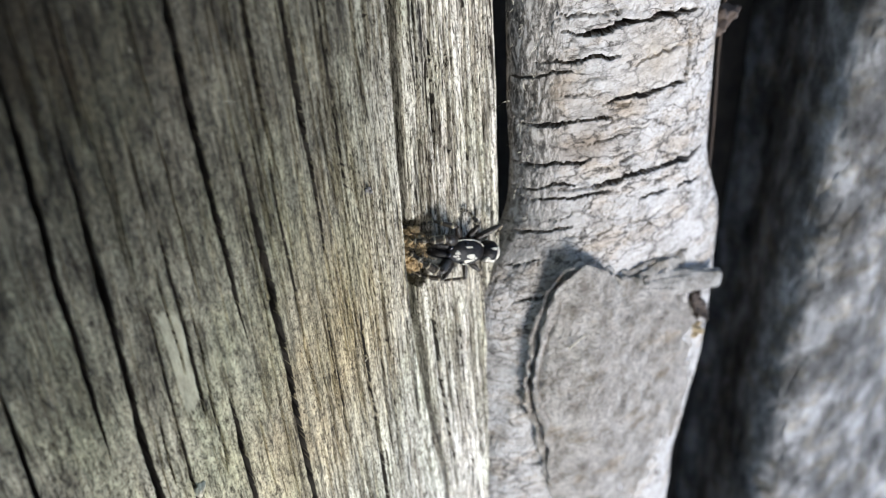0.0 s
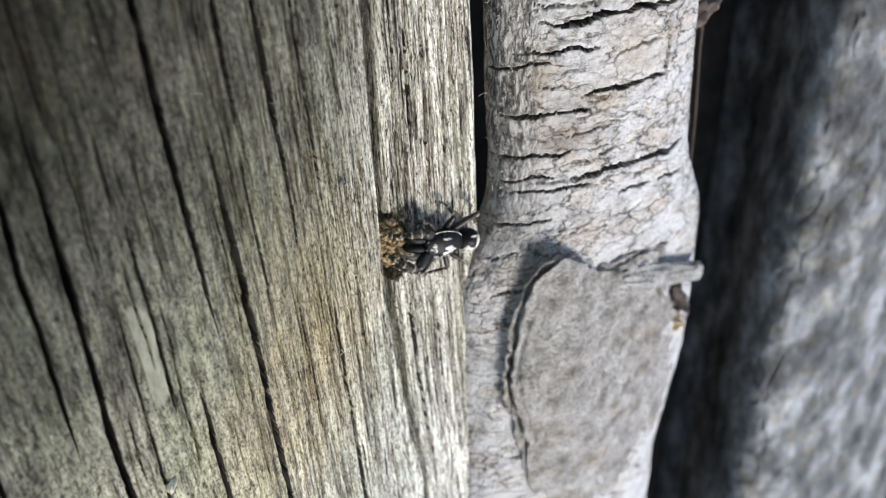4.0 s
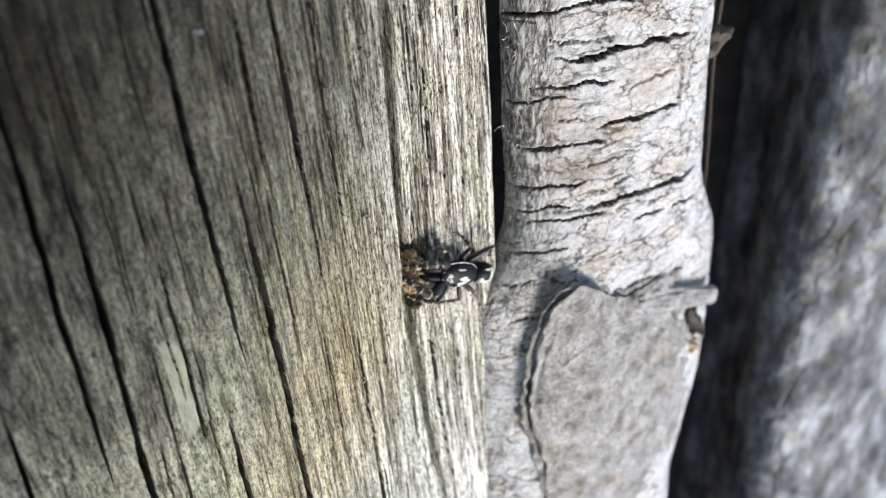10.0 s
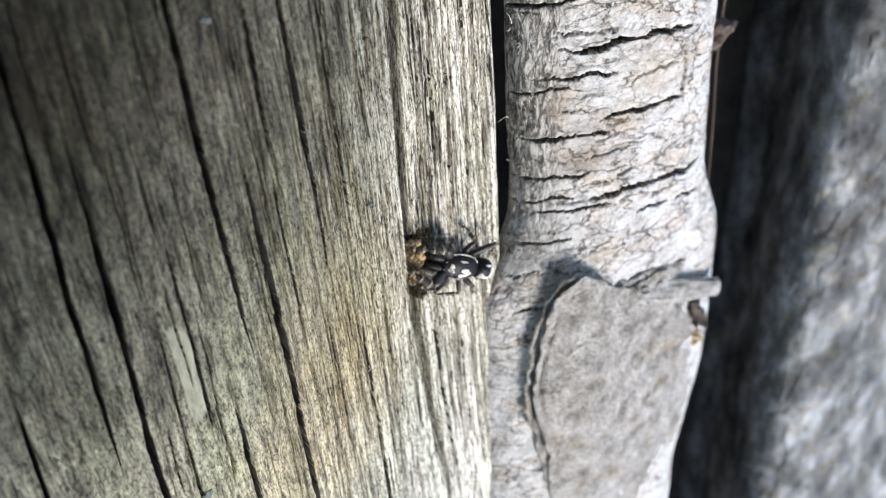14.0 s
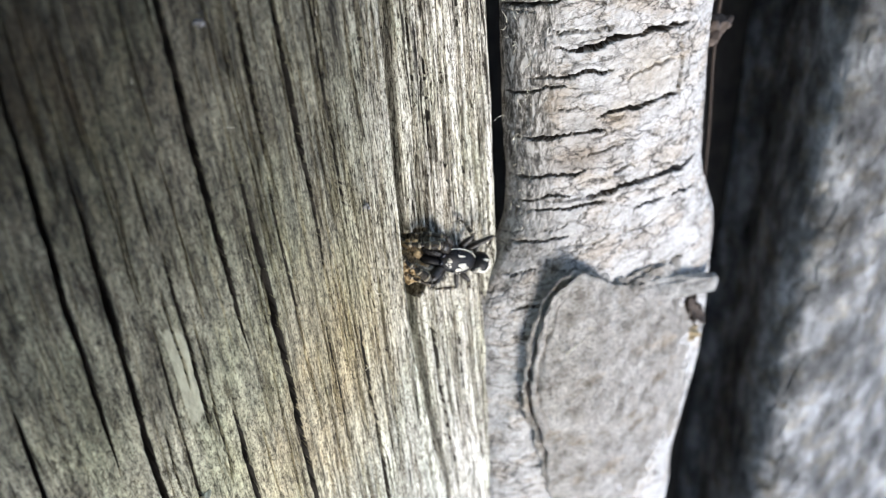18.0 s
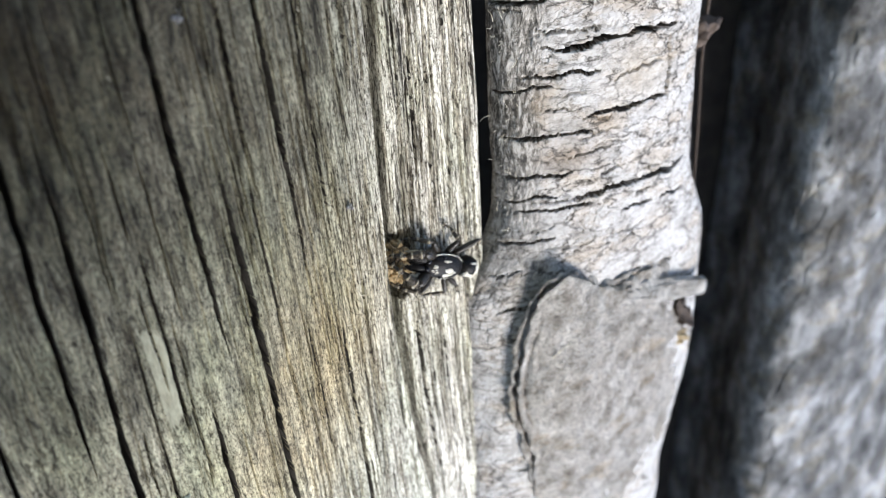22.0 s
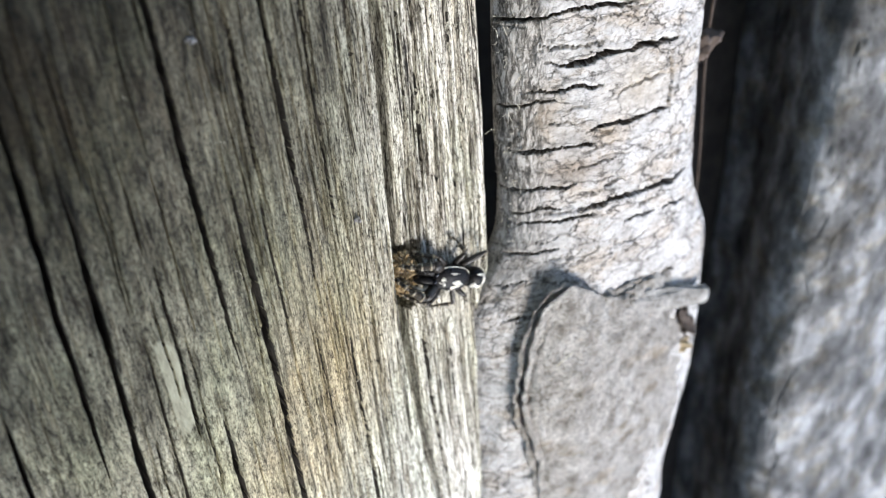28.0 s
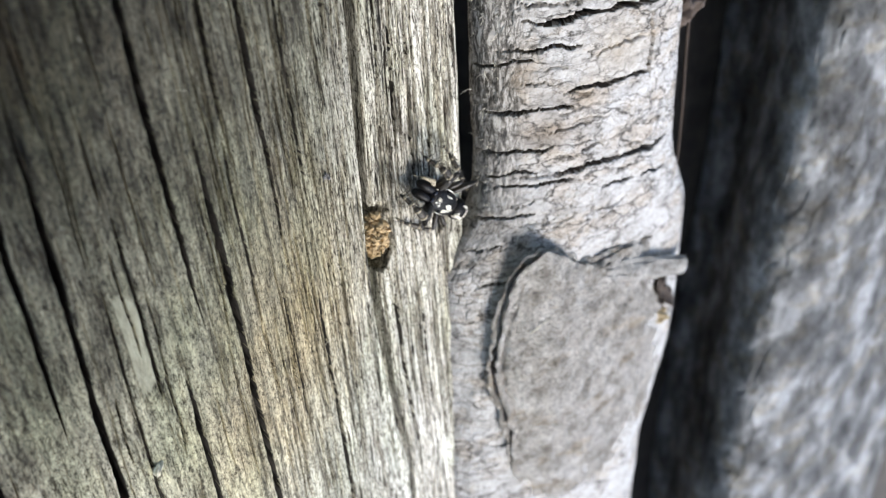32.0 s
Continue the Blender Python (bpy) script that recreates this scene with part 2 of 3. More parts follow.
    col = mix(nt, ramp(nt, blotch, [(0.46, (0, 0, 0)), (0.66, (0.7, 0.7, 0.7))]), col, mix(nt, 1.0, col, (0.86, 0.92, 0.8), "MULTIPLY"))
    # fibres, slits and specks
    layers = ((fibre, [(0.37, (0.2, 0.18, 0.15)), (0.47, (0.74, 0.725, 0.7)), (0.58, (1.25, 1.25, 1.24))], 1.0),
              (dashes, [(0.4, (0.08, 0.07, 0.055)), (0.455, (1, 1, 1))], 1.0),
              (streaks, [(0.36, (0.12, 0.1, 0.085)), (0.43, (1, 1, 1)), (0.7, (1.12, 1.12, 1.12))], 1.0),
              (slits, [(0.36, (0.05, 0.042, 0.035)), (0.415, (1, 1, 1))], 1.0))
    for tex, stops, amount in layers:
        col = mix(nt, coarse, col, mix(nt, amount, col, ramp(nt, tex, stops), "MULTIPLY"))
    col = mix(nt, 1.0, col, ramp(nt, speckle, [(0.37, (0.26, 0.24, 0.21)), (0.47, (0.95, 0.95, 0.94)), (0.62, (1.4, 1.4, 1.37))]), "MULTIPLY")
    specks = ramp(nt, grime_shade, [(0.37, (0.14, 0.12, 0.09)), (0.46, (0.92, 0.92, 0.9)), (0.6, (1.55, 1.53, 1.46))])
    lines = noise_tex(nt, coords(nt, (1, 0.07, 1), turn), 1.9, 6, 0.75, 0.4)
    col = mix(nt, 1.0, col, ramp(nt, lines, [(0.36, (0.3, 0.27, 0.23)), (0.46, (1, 1, 1)), (0.66, (1.2, 1.2, 1.18))]), "MULTIPLY")
    col = mix(nt, math_node(nt, "SUBTRACT", 1.2, coarse), col, mix(nt, 1.0, col, specks, "MULTIPLY"))
    col = mix(nt, peel, col, mix(nt, 0.5, (0.37, 0.355, 0.255), ramp(nt, grime_shade, [(0.35, (0.12, 0.112, 0.08)), (0.6, (0.42, 0.405, 0.3))])))
    nt.links.new(col, b.inputs["Base Color"])
    b.inputs["Roughness"].default_value = 0.85
    b.inputs["Specular IOR Level"].default_value = 0.2
    h = mix(nt, 0.5, mix(nt, 0.4, fibre, speckle), dashes)
    h = mix(nt, coarse, mix(nt, 0.5, grime_shade, speckle), h)
    bump(nt, b, h, 1.0, 0.24)
    return m


def bark_material(name, dark, mid, light, rust, coarse=0.6, grain=3.2, relief=0.12, rusty=0.53, crazed=True, pits=0.35, along=1.0, flank=None, stains=()):
    m, nt, b = material(name)
    big = noise_tex(nt, coords(nt, (0.8, along, 1)), coarse, 5, 0.6)
    fine = noise_tex(nt, coords(nt, (0.8, 1.3 * along, 1)), grain, 5, 0.75)
    col = ramp(nt, big, [(0.3, dark), (0.48, mid), (0.66, light)])
    col = mix(nt, 0.7, col, ramp(nt, fine, [(0.3, (pits, pits * 0.95, pits * 0.91)), (0.52, (1, 1, 1)), (0.72, (1.25, 1.25, 1.25))]), "MULTIPLY")
    patch = noise_tex(nt, coords(nt, (0.6, 1.3, 1)), 0.35, 4, 0.65)
    col = mix(nt, ramp(nt, patch, [(rusty, (0, 0, 0)), (rusty + 0.12, (0.75, 0.75, 0.75))]), col, mix(nt, 0.9, col, rust, "MULTIPLY"))
    for size, width, low in ((0.5, 0.06, 0.1), (1.2, 0.07, 0.4)) if crazed else ():
        wob = nt.nodes.new("ShaderNodeTexNoise")
        wob.inputs["Scale"].default_value, wob.inputs["Detail"].default_value = 0.9, 4
        vec = coords(nt, (0.6, 1.3, 0.6))
        nt.links.new(vec, wob.inputs["Vector"])
        wob.inputs["Roughness"].default_value = 0.65
        vor = nt.nodes.new("ShaderNodeTexVoronoi")
        vor.feature = "DISTANCE_TO_EDGE"
        vor.inputs["Scale"].default_value = size
        nt.links.new(mix(nt, 1.0, mix(nt, 1.0, vec, wob.outputs["Color"], "ADD"), wob.outputs["Color"], "ADD"), vor.inputs["Vector"])
        lines = ramp(nt, vor.outputs[0], [(0.0, (low, low * 0.95, low * 0.9)), (width, (1, 1, 1))])
        col = mix(nt, ramp(nt, patch, [(0.38, (0.25, 0.25, 0.25)), (0.52, (1, 1, 1))]), col, mix(nt, 1.0, col, lines, "MULTIPLY"))
    for at, size, tint in stains:
        col = mix(nt, patch_mask(nt, at, size), col, mix(nt, 1.0, col, tint, "MULTIPLY"))
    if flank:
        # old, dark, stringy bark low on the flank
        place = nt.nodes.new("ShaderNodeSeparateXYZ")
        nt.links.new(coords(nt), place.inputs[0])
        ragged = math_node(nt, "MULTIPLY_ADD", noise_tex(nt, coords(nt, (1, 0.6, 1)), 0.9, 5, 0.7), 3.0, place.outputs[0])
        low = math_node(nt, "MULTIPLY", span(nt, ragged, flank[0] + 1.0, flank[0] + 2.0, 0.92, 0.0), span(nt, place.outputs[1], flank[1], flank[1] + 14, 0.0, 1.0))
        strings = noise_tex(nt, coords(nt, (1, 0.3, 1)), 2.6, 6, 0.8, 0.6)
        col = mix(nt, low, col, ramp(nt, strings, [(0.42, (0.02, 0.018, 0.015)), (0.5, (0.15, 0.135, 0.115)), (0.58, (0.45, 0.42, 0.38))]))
    nt.links.new(col, b.inputs["Base Color"])
    b.inputs["Roughness"].default_value = 0.85
    b.inputs["Specular IOR Level"].default_value = 0.28
    grit = noise_tex(nt, coords(nt, (0.8, 1.3, 1)), 6.0, 4, 0.8)
    bump(nt, b, mix(nt, 0.5, fine, grit), 1.0, relief)
    return m


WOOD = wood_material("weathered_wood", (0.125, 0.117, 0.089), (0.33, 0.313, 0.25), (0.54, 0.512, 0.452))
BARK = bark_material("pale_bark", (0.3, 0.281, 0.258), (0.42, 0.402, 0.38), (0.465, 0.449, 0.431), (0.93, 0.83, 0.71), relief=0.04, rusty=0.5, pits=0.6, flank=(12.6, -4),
                     stains=(((14.6, 9.8), (4.5, 2.2), (0.66, 0.58, 0.5)), ((11.8, 13.8), (3.5, 4.0), (0.78, 0.69, 0.58)), ((20.5, 15.5), (6, 4), (0.93, 0.87, 0.78)),
                             ((17.5, 12.2), (3.5, 2), (0.8, 0.7, 0.58))))
FLAKE = bark_material("flake_bark", (0.26, 0.228, 0.192), (0.5, 0.46, 0.408), (0.69, 0.648, 0.592), (0.92, 0.8, 0.64), 0.7, 3.4, 0.9, 0.55, False, 0.08, 0.8)
BACK_BARK = bark_material("grey_bark", (0.03, 0.028, 0.026), (0.155, 0.151, 0.144), (0.43, 0.422, 0.412), (0.97, 0.85, 0.64), 0.3, 1.1, 0.5, 0.5, False, 0.22, 0.5)
CRACK_SHADE = plain("crack_shade", (0.03, 0.026, 0.021), 0.95, 0.6, 3.0)   # shade deep in the wood's cracks, painted as a dark material
# brown inner bark, darkened to paint in the shade deep in the bark's cracks
INNER_BARK_SHADE = plain("inner_bark_shade", (0.075, 0.064, 0.052), 0.95, 0.6, 3.0)
SOIL = plain("dark_soil", (0.05, 0.04, 0.03), 0.95, 0.4, 0.4)
SPIDER_BLACK = plain("spider_black", (0.008, 0.007, 0.0065), 0.36, 0.8, 14.0, shine=0.13)
SPIDER_WHITE = plain("spider_white_hair", (0.72, 0.68, 0.58), 0.8, 0.2, 9.0)
SPIDER_LEG = plain("spider_leg", (0.02, 0.015, 0.01), 0.4, 0.6, 6.0, shine=0.35)
SPIDER_BAND = plain("spider_leg_band", (0.3, 0.255, 0.18), 0.75, 0.7, 9.0)
SPIDER_SHIN = plain("spider_shin", (0.045, 0.035, 0.024), 0.45, 0.9, 10.0)
PLUG = plain("tan_debris", (0.4, 0.295, 0.165), 0.95, 0.5, 3.4)

# ---- ground ----
bm = bmesh.new()
bmesh.ops.create_grid(bm, x_segments=90, y_segments=90, size=620)
for v in bm.verts:
    v.co.z = -14 + 3 * noise.noise(v.co * 0.02) + 1.5 * noise.noise(v.co * 0.07)
ground = part("ground", bm, SOIL)
tagged(ground, "dark bare soil under the old timber", "ground", kind="structure")

# ---- an unseen board on posts, added to shade the logs' upper left ----
bm = bmesh.new()
bmesh.ops.create_cube(bm, size=1)
bmesh.ops.subdivide_edges(bm, edges=bm.edges, cuts=5, use_grid_fill=True)
for v in bm.verts:
    w = 1.2 * noise.noise(v.co * 9)
    v.co = Vector((-80 + v.co.x * 160 + w, v.co.y * 320, 8 + v.co.z * 16 + w))
bmesh.ops.rotate(bm, verts=bm.verts, cent=(0, 0, 0), matrix=Matrix.Rotation(radians(-38), 3, "Z"))
bmesh.ops.translate(bm, verts=bm.verts, vec=(-8, -31.5, 62))
board = part("shade_board", bm, WOOD, smooth=False)
tagged(board, "unseen grey board added to shade the upper left of the logs", "board", kind="structure")
for px, py in ((-175, 30), (60, 150)):
    bm = bmesh.new()
    bmesh.ops.create_cone(bm, cap_ends=True, segments=24, radius1=13, radius2=12, depth=84)
    bmesh.ops.translate(bm, verts=bm.verts, vec=(px, py, 24))
    tagged(part("shade_board_post", bm, WOOD), "unseen round post added to hold up the shading board", "post", kind="structure")

# ---- the weathered log ----
rng = random.Random(3)
LOG_CRACKS = [  # across, start, end, half width, depth
    (-13.4, 5, 50, 0.18, 5.0), (-22.6, 1, 50, 0.15, 4.5), (-20.6, -10, 20, 0.19, 5.0), (-6.95, 8, 44, 0.17, 4.6),
    (-11.2, -20, 17, 0.19, 5.2), (-15.25, -18, 2, 0.14, 4.0), (-5.0, -20, 4, 0.10, 1.2), (-4.5, 9, 32, 0.10, 1.2),
    (-16.9, 1, 14, 0.10, 1.2), (-26.6, -8, 8, 0.12, 2.4), (-9.2, 17, 26, 0.10, 0.8), (-9.6, 4, 16, 0.09, 0.9),
    (-7.6, -8, 6, 0.07, 0.7), (-18.6, -8, 10, 0.08, 0.7)]
MAIN_CRACKS = len(LOG_CRACKS)
for k in range(100):
    y0 = rng.uniform(-16, 34)
    across = -30 + 29.2 * rng.random() ** 0.45
    LOG_CRACKS.append((across, y0, y0 + rng.uniform(4, 16), rng.uniform(0.035, 0.075), rng.uniform(0.2, 0.6)))


def split_edge(y):
    """Where the log's skin is split off, across the log."""
    return -0.4 + 0.0035 * np.clip(8 - y, 0, 25) ** 2


def fissures(x, y, seed):
    """Short dark slits between the fibres, in patches."""
    n = vnoise(x / 0.14, y / 5.0, seed) * 0.6 + vnoise(x / 0.3, y / 8, seed + 1) * 0.4
    where = 0.10 * vnoise(x / 3, y / 9, seed + 2)
    return 1.5 * np.clip(n - 0.70 + where, 0, 0.25)


def drift(u, y):
    """How far the grain has drifted sideways at y."""
    return -0.055 * np.clip((u + 22) / 8, 0, 1) * np.clip((-0.45 - u) / 4, 0, 1) * (np.clip(y, -40, 45) - 3)


def log_height(u, x, y):
    x, round_x = u, x
    rough = 0.3 + 0.7 * np.clip((x + 16) / 9, 0, 1)   # weathered smoother away from the split edge
    z = 3.5 - (round_x + 24) ** 2 / 172
    z = z + 0.9 * fbm(x / 7, y / 40, 11, 3) + 0.22 * fbm(x / 1.2, y / 14, 12, 3) * rough
    z = z + rough * (0.26 * fbm(x / 0.30, y / 4.5, 13, 3) + 0.10 * fbm(x / 0.16, y / 0.7, 14, 2))
    z = z + 0.16 * (1 - rough) * fbm(x / 0.9, y / 1.6, 16, 3)
    z = z - fissures(x, y, 15) * rough
    cut = np.zeros_like(z)
    for k, (across, start, end, half, depth) in enumerate(LOG_CRACKS):
        cols = np.abs(gx - across) < half * 1.6 + 2.6
        rows = (gy >= start) & (gy <= end)
        if cols.any() and rows.any():
            pick = np.ix_(cols, rows)
            cut[pick] = np.maximum(cut[pick], crack_line(y[pick], x[pick], across, start, end, half, depth, k + 20, 0.16 if k < MAIN_CRACKS else 0.25))
    return z - cut, cut


gx = spaced((-95, -32, 1.5), (-32, -30, 0.3), (-30, -0.45, 0.045))
gy = spaced((-260, -40, 6), (-40, -16, 0.8), (-16, 32, 0.2), (32, 60, 1.0), (60, 200, 6))
u, y = np.meshgrid(gx, gy, indexing="ij")
x = u + drift(u, y)
z, depth = log_height(u, x, y)
edge = split_edge(y) + 0.2 * fbm(y / 6, y * 0, 31, 3)
x = np.where(u > -1.2, x + (edge + 0.45) * (u + 1.2) / 0.75, x)
surface = np.stack([x, y, z], -1)
skirt_r = np.stack([np.stack([x[-1] + dx, y[-1], np.full_like(y[-1], zz)], -1) for dx, zz in ((0.02, -1.0), (-0.1, -3.0), (-0.5, -8.0), (-3, -60.0))])
skirt_l = np.stack([np.stack([x[0] - dx, y[0], np.full_like(y[0], zz)], -1) for dx, zz in ((0, -69.0), (6, -40.0), (3, -30.0))])
log = new("weathered_log")
tagged(log, "large grey-tan weathered log with long drying cracks", "log")
inlay(place_mesh("log_face", grid_data("log_face", np.concatenate([skirt_l, surface, skirt_r])), WOOD, log), depth, 3, 0.3, CRACK_SHADE)

# bleached outer strip of the same log, split off along a crack
sx = spaced((-1.4, 8.9, 0.05))
u, y = np.meshgrid(sx, gy, indexing="ij")
z = -0.45 - 0.03 * u + 0.5 * fbm(u / 4, y / 30, 41, 3) + 0.3 * fbm(u / 0.9, y / 14, 42, 3) + 0.16 * fbm(u / 0.25, y / 8, 43, 3) - 0.7 * fissures(u, y / 2, 45)
cut = np.zeros_like(z)
for k in range(80):
    y0, xc = rng.uniform(-18, 32), rng.uniform(0.3, 8.0)
    y1 = y0 + rng.uniform(5, 18)
    pick = np.ix_(np.abs(sx - xc) < 0.9, (gy >= y0) & (gy <= y1))
    cut[pick] = np.maximum(cut[pick], crack_line(y[pick], u[pick], xc, y0, y1, rng.uniform(0.05, 0.08), rng.uniform(0.3, 0.8), k + 200, 0.12))
for k, (xc, y0, y1, half) in enumerate(((1.9, 6, 40, 0.10), (3.1, 9, 40, 0.12), (4.4, 5, 34, 0.11), (5.9, 7, 30, 0.09), (2.0, -20, 2, 0.10), (4.2, -26, 0, 0.06))):
    cut = np.maximum(cut, crack_line(y, u, xc, y0, y1, half, 1.2, k + 500, 0.14))
z = z - cut
rim = 9.35 - 0.008 * np.clip(y - 5, -10, 40) + 0.25 * fbm(y / 4, y * 0, 46, 3)
start = split_edge(y) - 1.0
x = start + (u + 1.4) * (rim - start) / 10.3
z = z - 1.7 * np.clip(1 - np.hypot((x - 0.9) / 1.7, (y - 4.3) / 2.6), 0, 1) ** 0.5
z = z - 1.3 * np.clip(1 - np.hypot((x - 1.6) / 0.9, (y - 6.4) / 0.7), 0, 1) ** 0.5
z = z - 2.5 * np.clip(1 - np.hypot((x - 1.2) / 0.75, (y - 2.3) / 0.75), 0, 1) ** 0.4
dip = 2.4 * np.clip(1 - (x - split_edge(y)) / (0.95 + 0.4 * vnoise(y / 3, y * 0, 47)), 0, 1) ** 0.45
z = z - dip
# the recess along the split is painted with the crack shade too
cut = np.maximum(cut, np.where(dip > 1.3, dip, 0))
z = z - 1.2 * np.clip((x - rim + 0.8) / 0.8, 0, 1) ** 2
under = np.stack([np.stack([x[-1] + dx, y[-1], np.full_like(y[-1], zz)], -1) for dx, zz in ((0.2, -2.1), (0.42, -2.45), (0.55, -3.2), (0.5, -5.0), (0.0, -9.0), (-3, -58.0))])
inlay(place_mesh("split_strip", grid_data("split_strip", np.concatenate([np.stack([x, y, z], -1), under])), WOOD, log, "pale bleached strip of split sapwood"), cut, 0, 0.55, CRACK_SHADE)

# ---- the pale barked log ----
BARK_CRACKS = [  # y, x from, x to, half width, depth
    (18.2, 12, 25.5, 0.21, 1.2), (16.2, 11.5, 17, 0.15, 0.9), (15.3, 9.5, 13.5, 0.11, 0.6), (12.8, 15.5, 24.3, 0.19, 1.1),
    (11.6, 10.5, 16.8, 0.15, 0.9), (9.9, 14, 18.5, 0.08, 0.5), (8.5, 10.3, 15, 0.15, 0.9), (6.35, 14.7, 27.5, 0.32, 1.4),
    (5.6, 10.5, 17, 0.16, 0.9), (6.8, 10.3, 14.2, 0.11, 0.7), (4.1, 19.5, 23.2, 0.12, 0.7), (3.9, 23.8, 27.5, 0.16, 0.8),
    (3.2, 9.5, 13.8, 0.11, 0.7), (-3.0, 18.5, 27, 0.5, 1.3), (-2.5, 8.8, 11.8, 0.12, 0.7), (1.0, 8.6, 11, 0.10, 0.6),
    (21.6, 9, 20, 0.14, 0.7), (24.5, 12, 28, 0.2, 0.9)]
ang = np.concatenate([np.linspace(-0.85, -0.6, 24)[:-1], np.linspace(-0.6, 0.55, 380), np.linspace(0.55, 0.85, 24)[1:]]) * math.pi
by = spaced((-260, -44, 6), (-44, -22, 0.5), (-22, 28, 0.11), (28, 60, 1.0), (60, 200, 6))
a, y = np.meshgrid(ang, by, indexing="ij")
flare = np.clip((6.5 - y) / 9, 0, 1)
flare = flare * flare * (3 - 2 * flare)
soft_side = np.where(a < 0, 1.15, 0.75)
cx, sz = np.sign(np.sin(a)) * np.abs(np.sin(a)) ** soft_side, np.sign(np.cos(a)) * np.abs(np.cos(a)) ** 0.75
narrow = np.clip((-15 - y) / 15, 0, 1)
half_w = np.where(a < 0, 10.2 + 3.6 * flare, 9.8 + 3.0 * flare - 3.6 * narrow * narrow * (3 - 2 * narrow))
u = np.abs(cx)
dome = 0.8 * (1 - u ** 2.3) + 0.2 * np.sqrt(np.clip(1 - u ** 8, 0, 1))   # the low, gently sloping foot of the log
sz = np.where((a < 0) & (sz > 0), sz + (dome - sz) * flare, sz)
bx, bz = 20.8 + half_w * cx, -1.2 + np.where(sz > 0, 4.7, 2.6) * sz
s = 13.0 * a
joint, cell = cells(s / 1.5 + 1.6 * fbm(s / 1.5, y / 1.5, 51), y / 0.8 + 1.4 * fbm(s / 1.6, y / 1.3, 52), 1)
joint2, cell2 = cells(s / 0.55 + 0.4 * fbm(s, y, 53), y / 0.5, 2)
show = np.clip(1.5 * vnoise(s / 5, y / 5, 54) - 0.2, 0, 1)
h = 0.9 * fbm(s / 6, y / 9, 55, 4) + 0.07 * fbm(s / 0.8, y / 0.6, 56, 3) + 0.06 * (cell - 0.5)
h = h - 0.15 * show * np.clip(1 - joint / 0.09, 0, 1) - 0.06 * np.clip(1 - joint2 / 0.16, 0, 1) * vnoise(s / 3, y / 3, 57)
cut = np.zeros_like(h)
for k in range(len(BARK_CRACKS) + 75):
    if k < len(BARK_CRACKS):
        yc, x0, x1, half, depth = BARK_CRACKS[k]
        half, depth, sway, pitch = half * 0.7, depth * 2.4, 0.5, 1.7
    else:
        x0, yc = rng.uniform(7.5, 27), rng.uniform(-20, 28)
        x1, half, depth, sway, pitch = x0 + rng.uniform(1.5, 6), rng.uniform(0.04, 0.10), rng.uniform(0.2, 0.6), 0.6, 1.6
    near = np.abs(by - yc) < 2.2
    xs, ys = bx[:, near], y[:, near]
    line = crack_line(xs, ys, yc, x0, x1, half * (0.4 + vnoise(xs / 1.3, xs * 0, k + 70)), depth, k + 300, sway, pitch)
    cut[:, near] = np.maximum(cut[:, near], line * (np.abs(a[:, near]) < 1.6))
cut = np.maximum(cut, crack_line(y, bx, 23.9, 12.3, 17.5, 0.2, 1.6, 390, 0.5, 1.2) * (np.abs(a) < 1.6))
h = h - cut
bark = new("barked_log")
tagged(bark, "pale grey log with cracked crazed bark", "log")
inlay(place_mesh("bark", grid_data("bark", np.stack([bx + h * np.sin(a), y, bz + h * np.cos(a)], -1)), BARK, bark), cut, 0, 0.7, INNER_BARK_SHADE)

# ---- the log behind ----
half = np.linspace(0, 1, 180) ** 2 * 0.25
ang = np.concatenate([-0.8 + 0 * half[:1], -0.5 - half[::-1], -0.5 + half[1:], 0 - half[::-1][1:], half[1:], np.linspace(0.26, 0.5, 30)]) * math.pi
ky = spaced((-260, -90, 6), (-90, 40, 0.35), (40, 200, 6))
a, y = np.meshgrid(ang, ky, indexing="ij")
cx, sz = np.sign(np.sin(a)) * np.abs(np.sin(a)) ** 0.5, np.sign(np.cos(a)) * np.abs(np.cos(a)) ** 0.5
s = np.concatenate([[0], np.cumsum(np.hypot(24 * np.diff(cx[:, 0]), 12.5 * np.diff(sz[:, 0])))])[:, None] + 0 * y
r = 0.8 * fbm(s / 7, y / 12, 62, 3) + 0.6 * fbm(s / 2.2, y / 3, 63, 3)
scar, plate_no = cells(s / 3.2 + 1.2 * fbm(s / 3, y / 3, 64), y / 3.6 + 1.2 * fbm(s / 3, y / 3, 65), 3)
r = r + 0.25 * (plate_no - 0.5) - 0.3 * vnoise(s / 7, y / 7, 66) * np.clip(1 - scar / 0.16, 0, 1)
bx, bz = 69.3 + 0.08 * np.clip(y, -60, 60) + 24 * cx, -7 + 12.5 * sz
bx = bx + 0.75 * np.clip(4 - bz, 0, 14) * (a < 0)   # its near flank is undercut
behind = new("grey_log")
tagged(behind, "rough grey log lying farther off in the stack", "log")
place_mesh("rough_bark", grid_data("rough_bark", np.stack([bx + r * np.sin(a), y, bz + r * np.cos(a)], -1)), BACK_BARK, behind)

# ---- the loose flake of bark ----
th = np.linspace(0, 2 * math.pi, 260, endpoint=False)
rr = np.concatenate([np.linspace(0, 0.95, 90), np.linspace(0.958, 1, 6)])
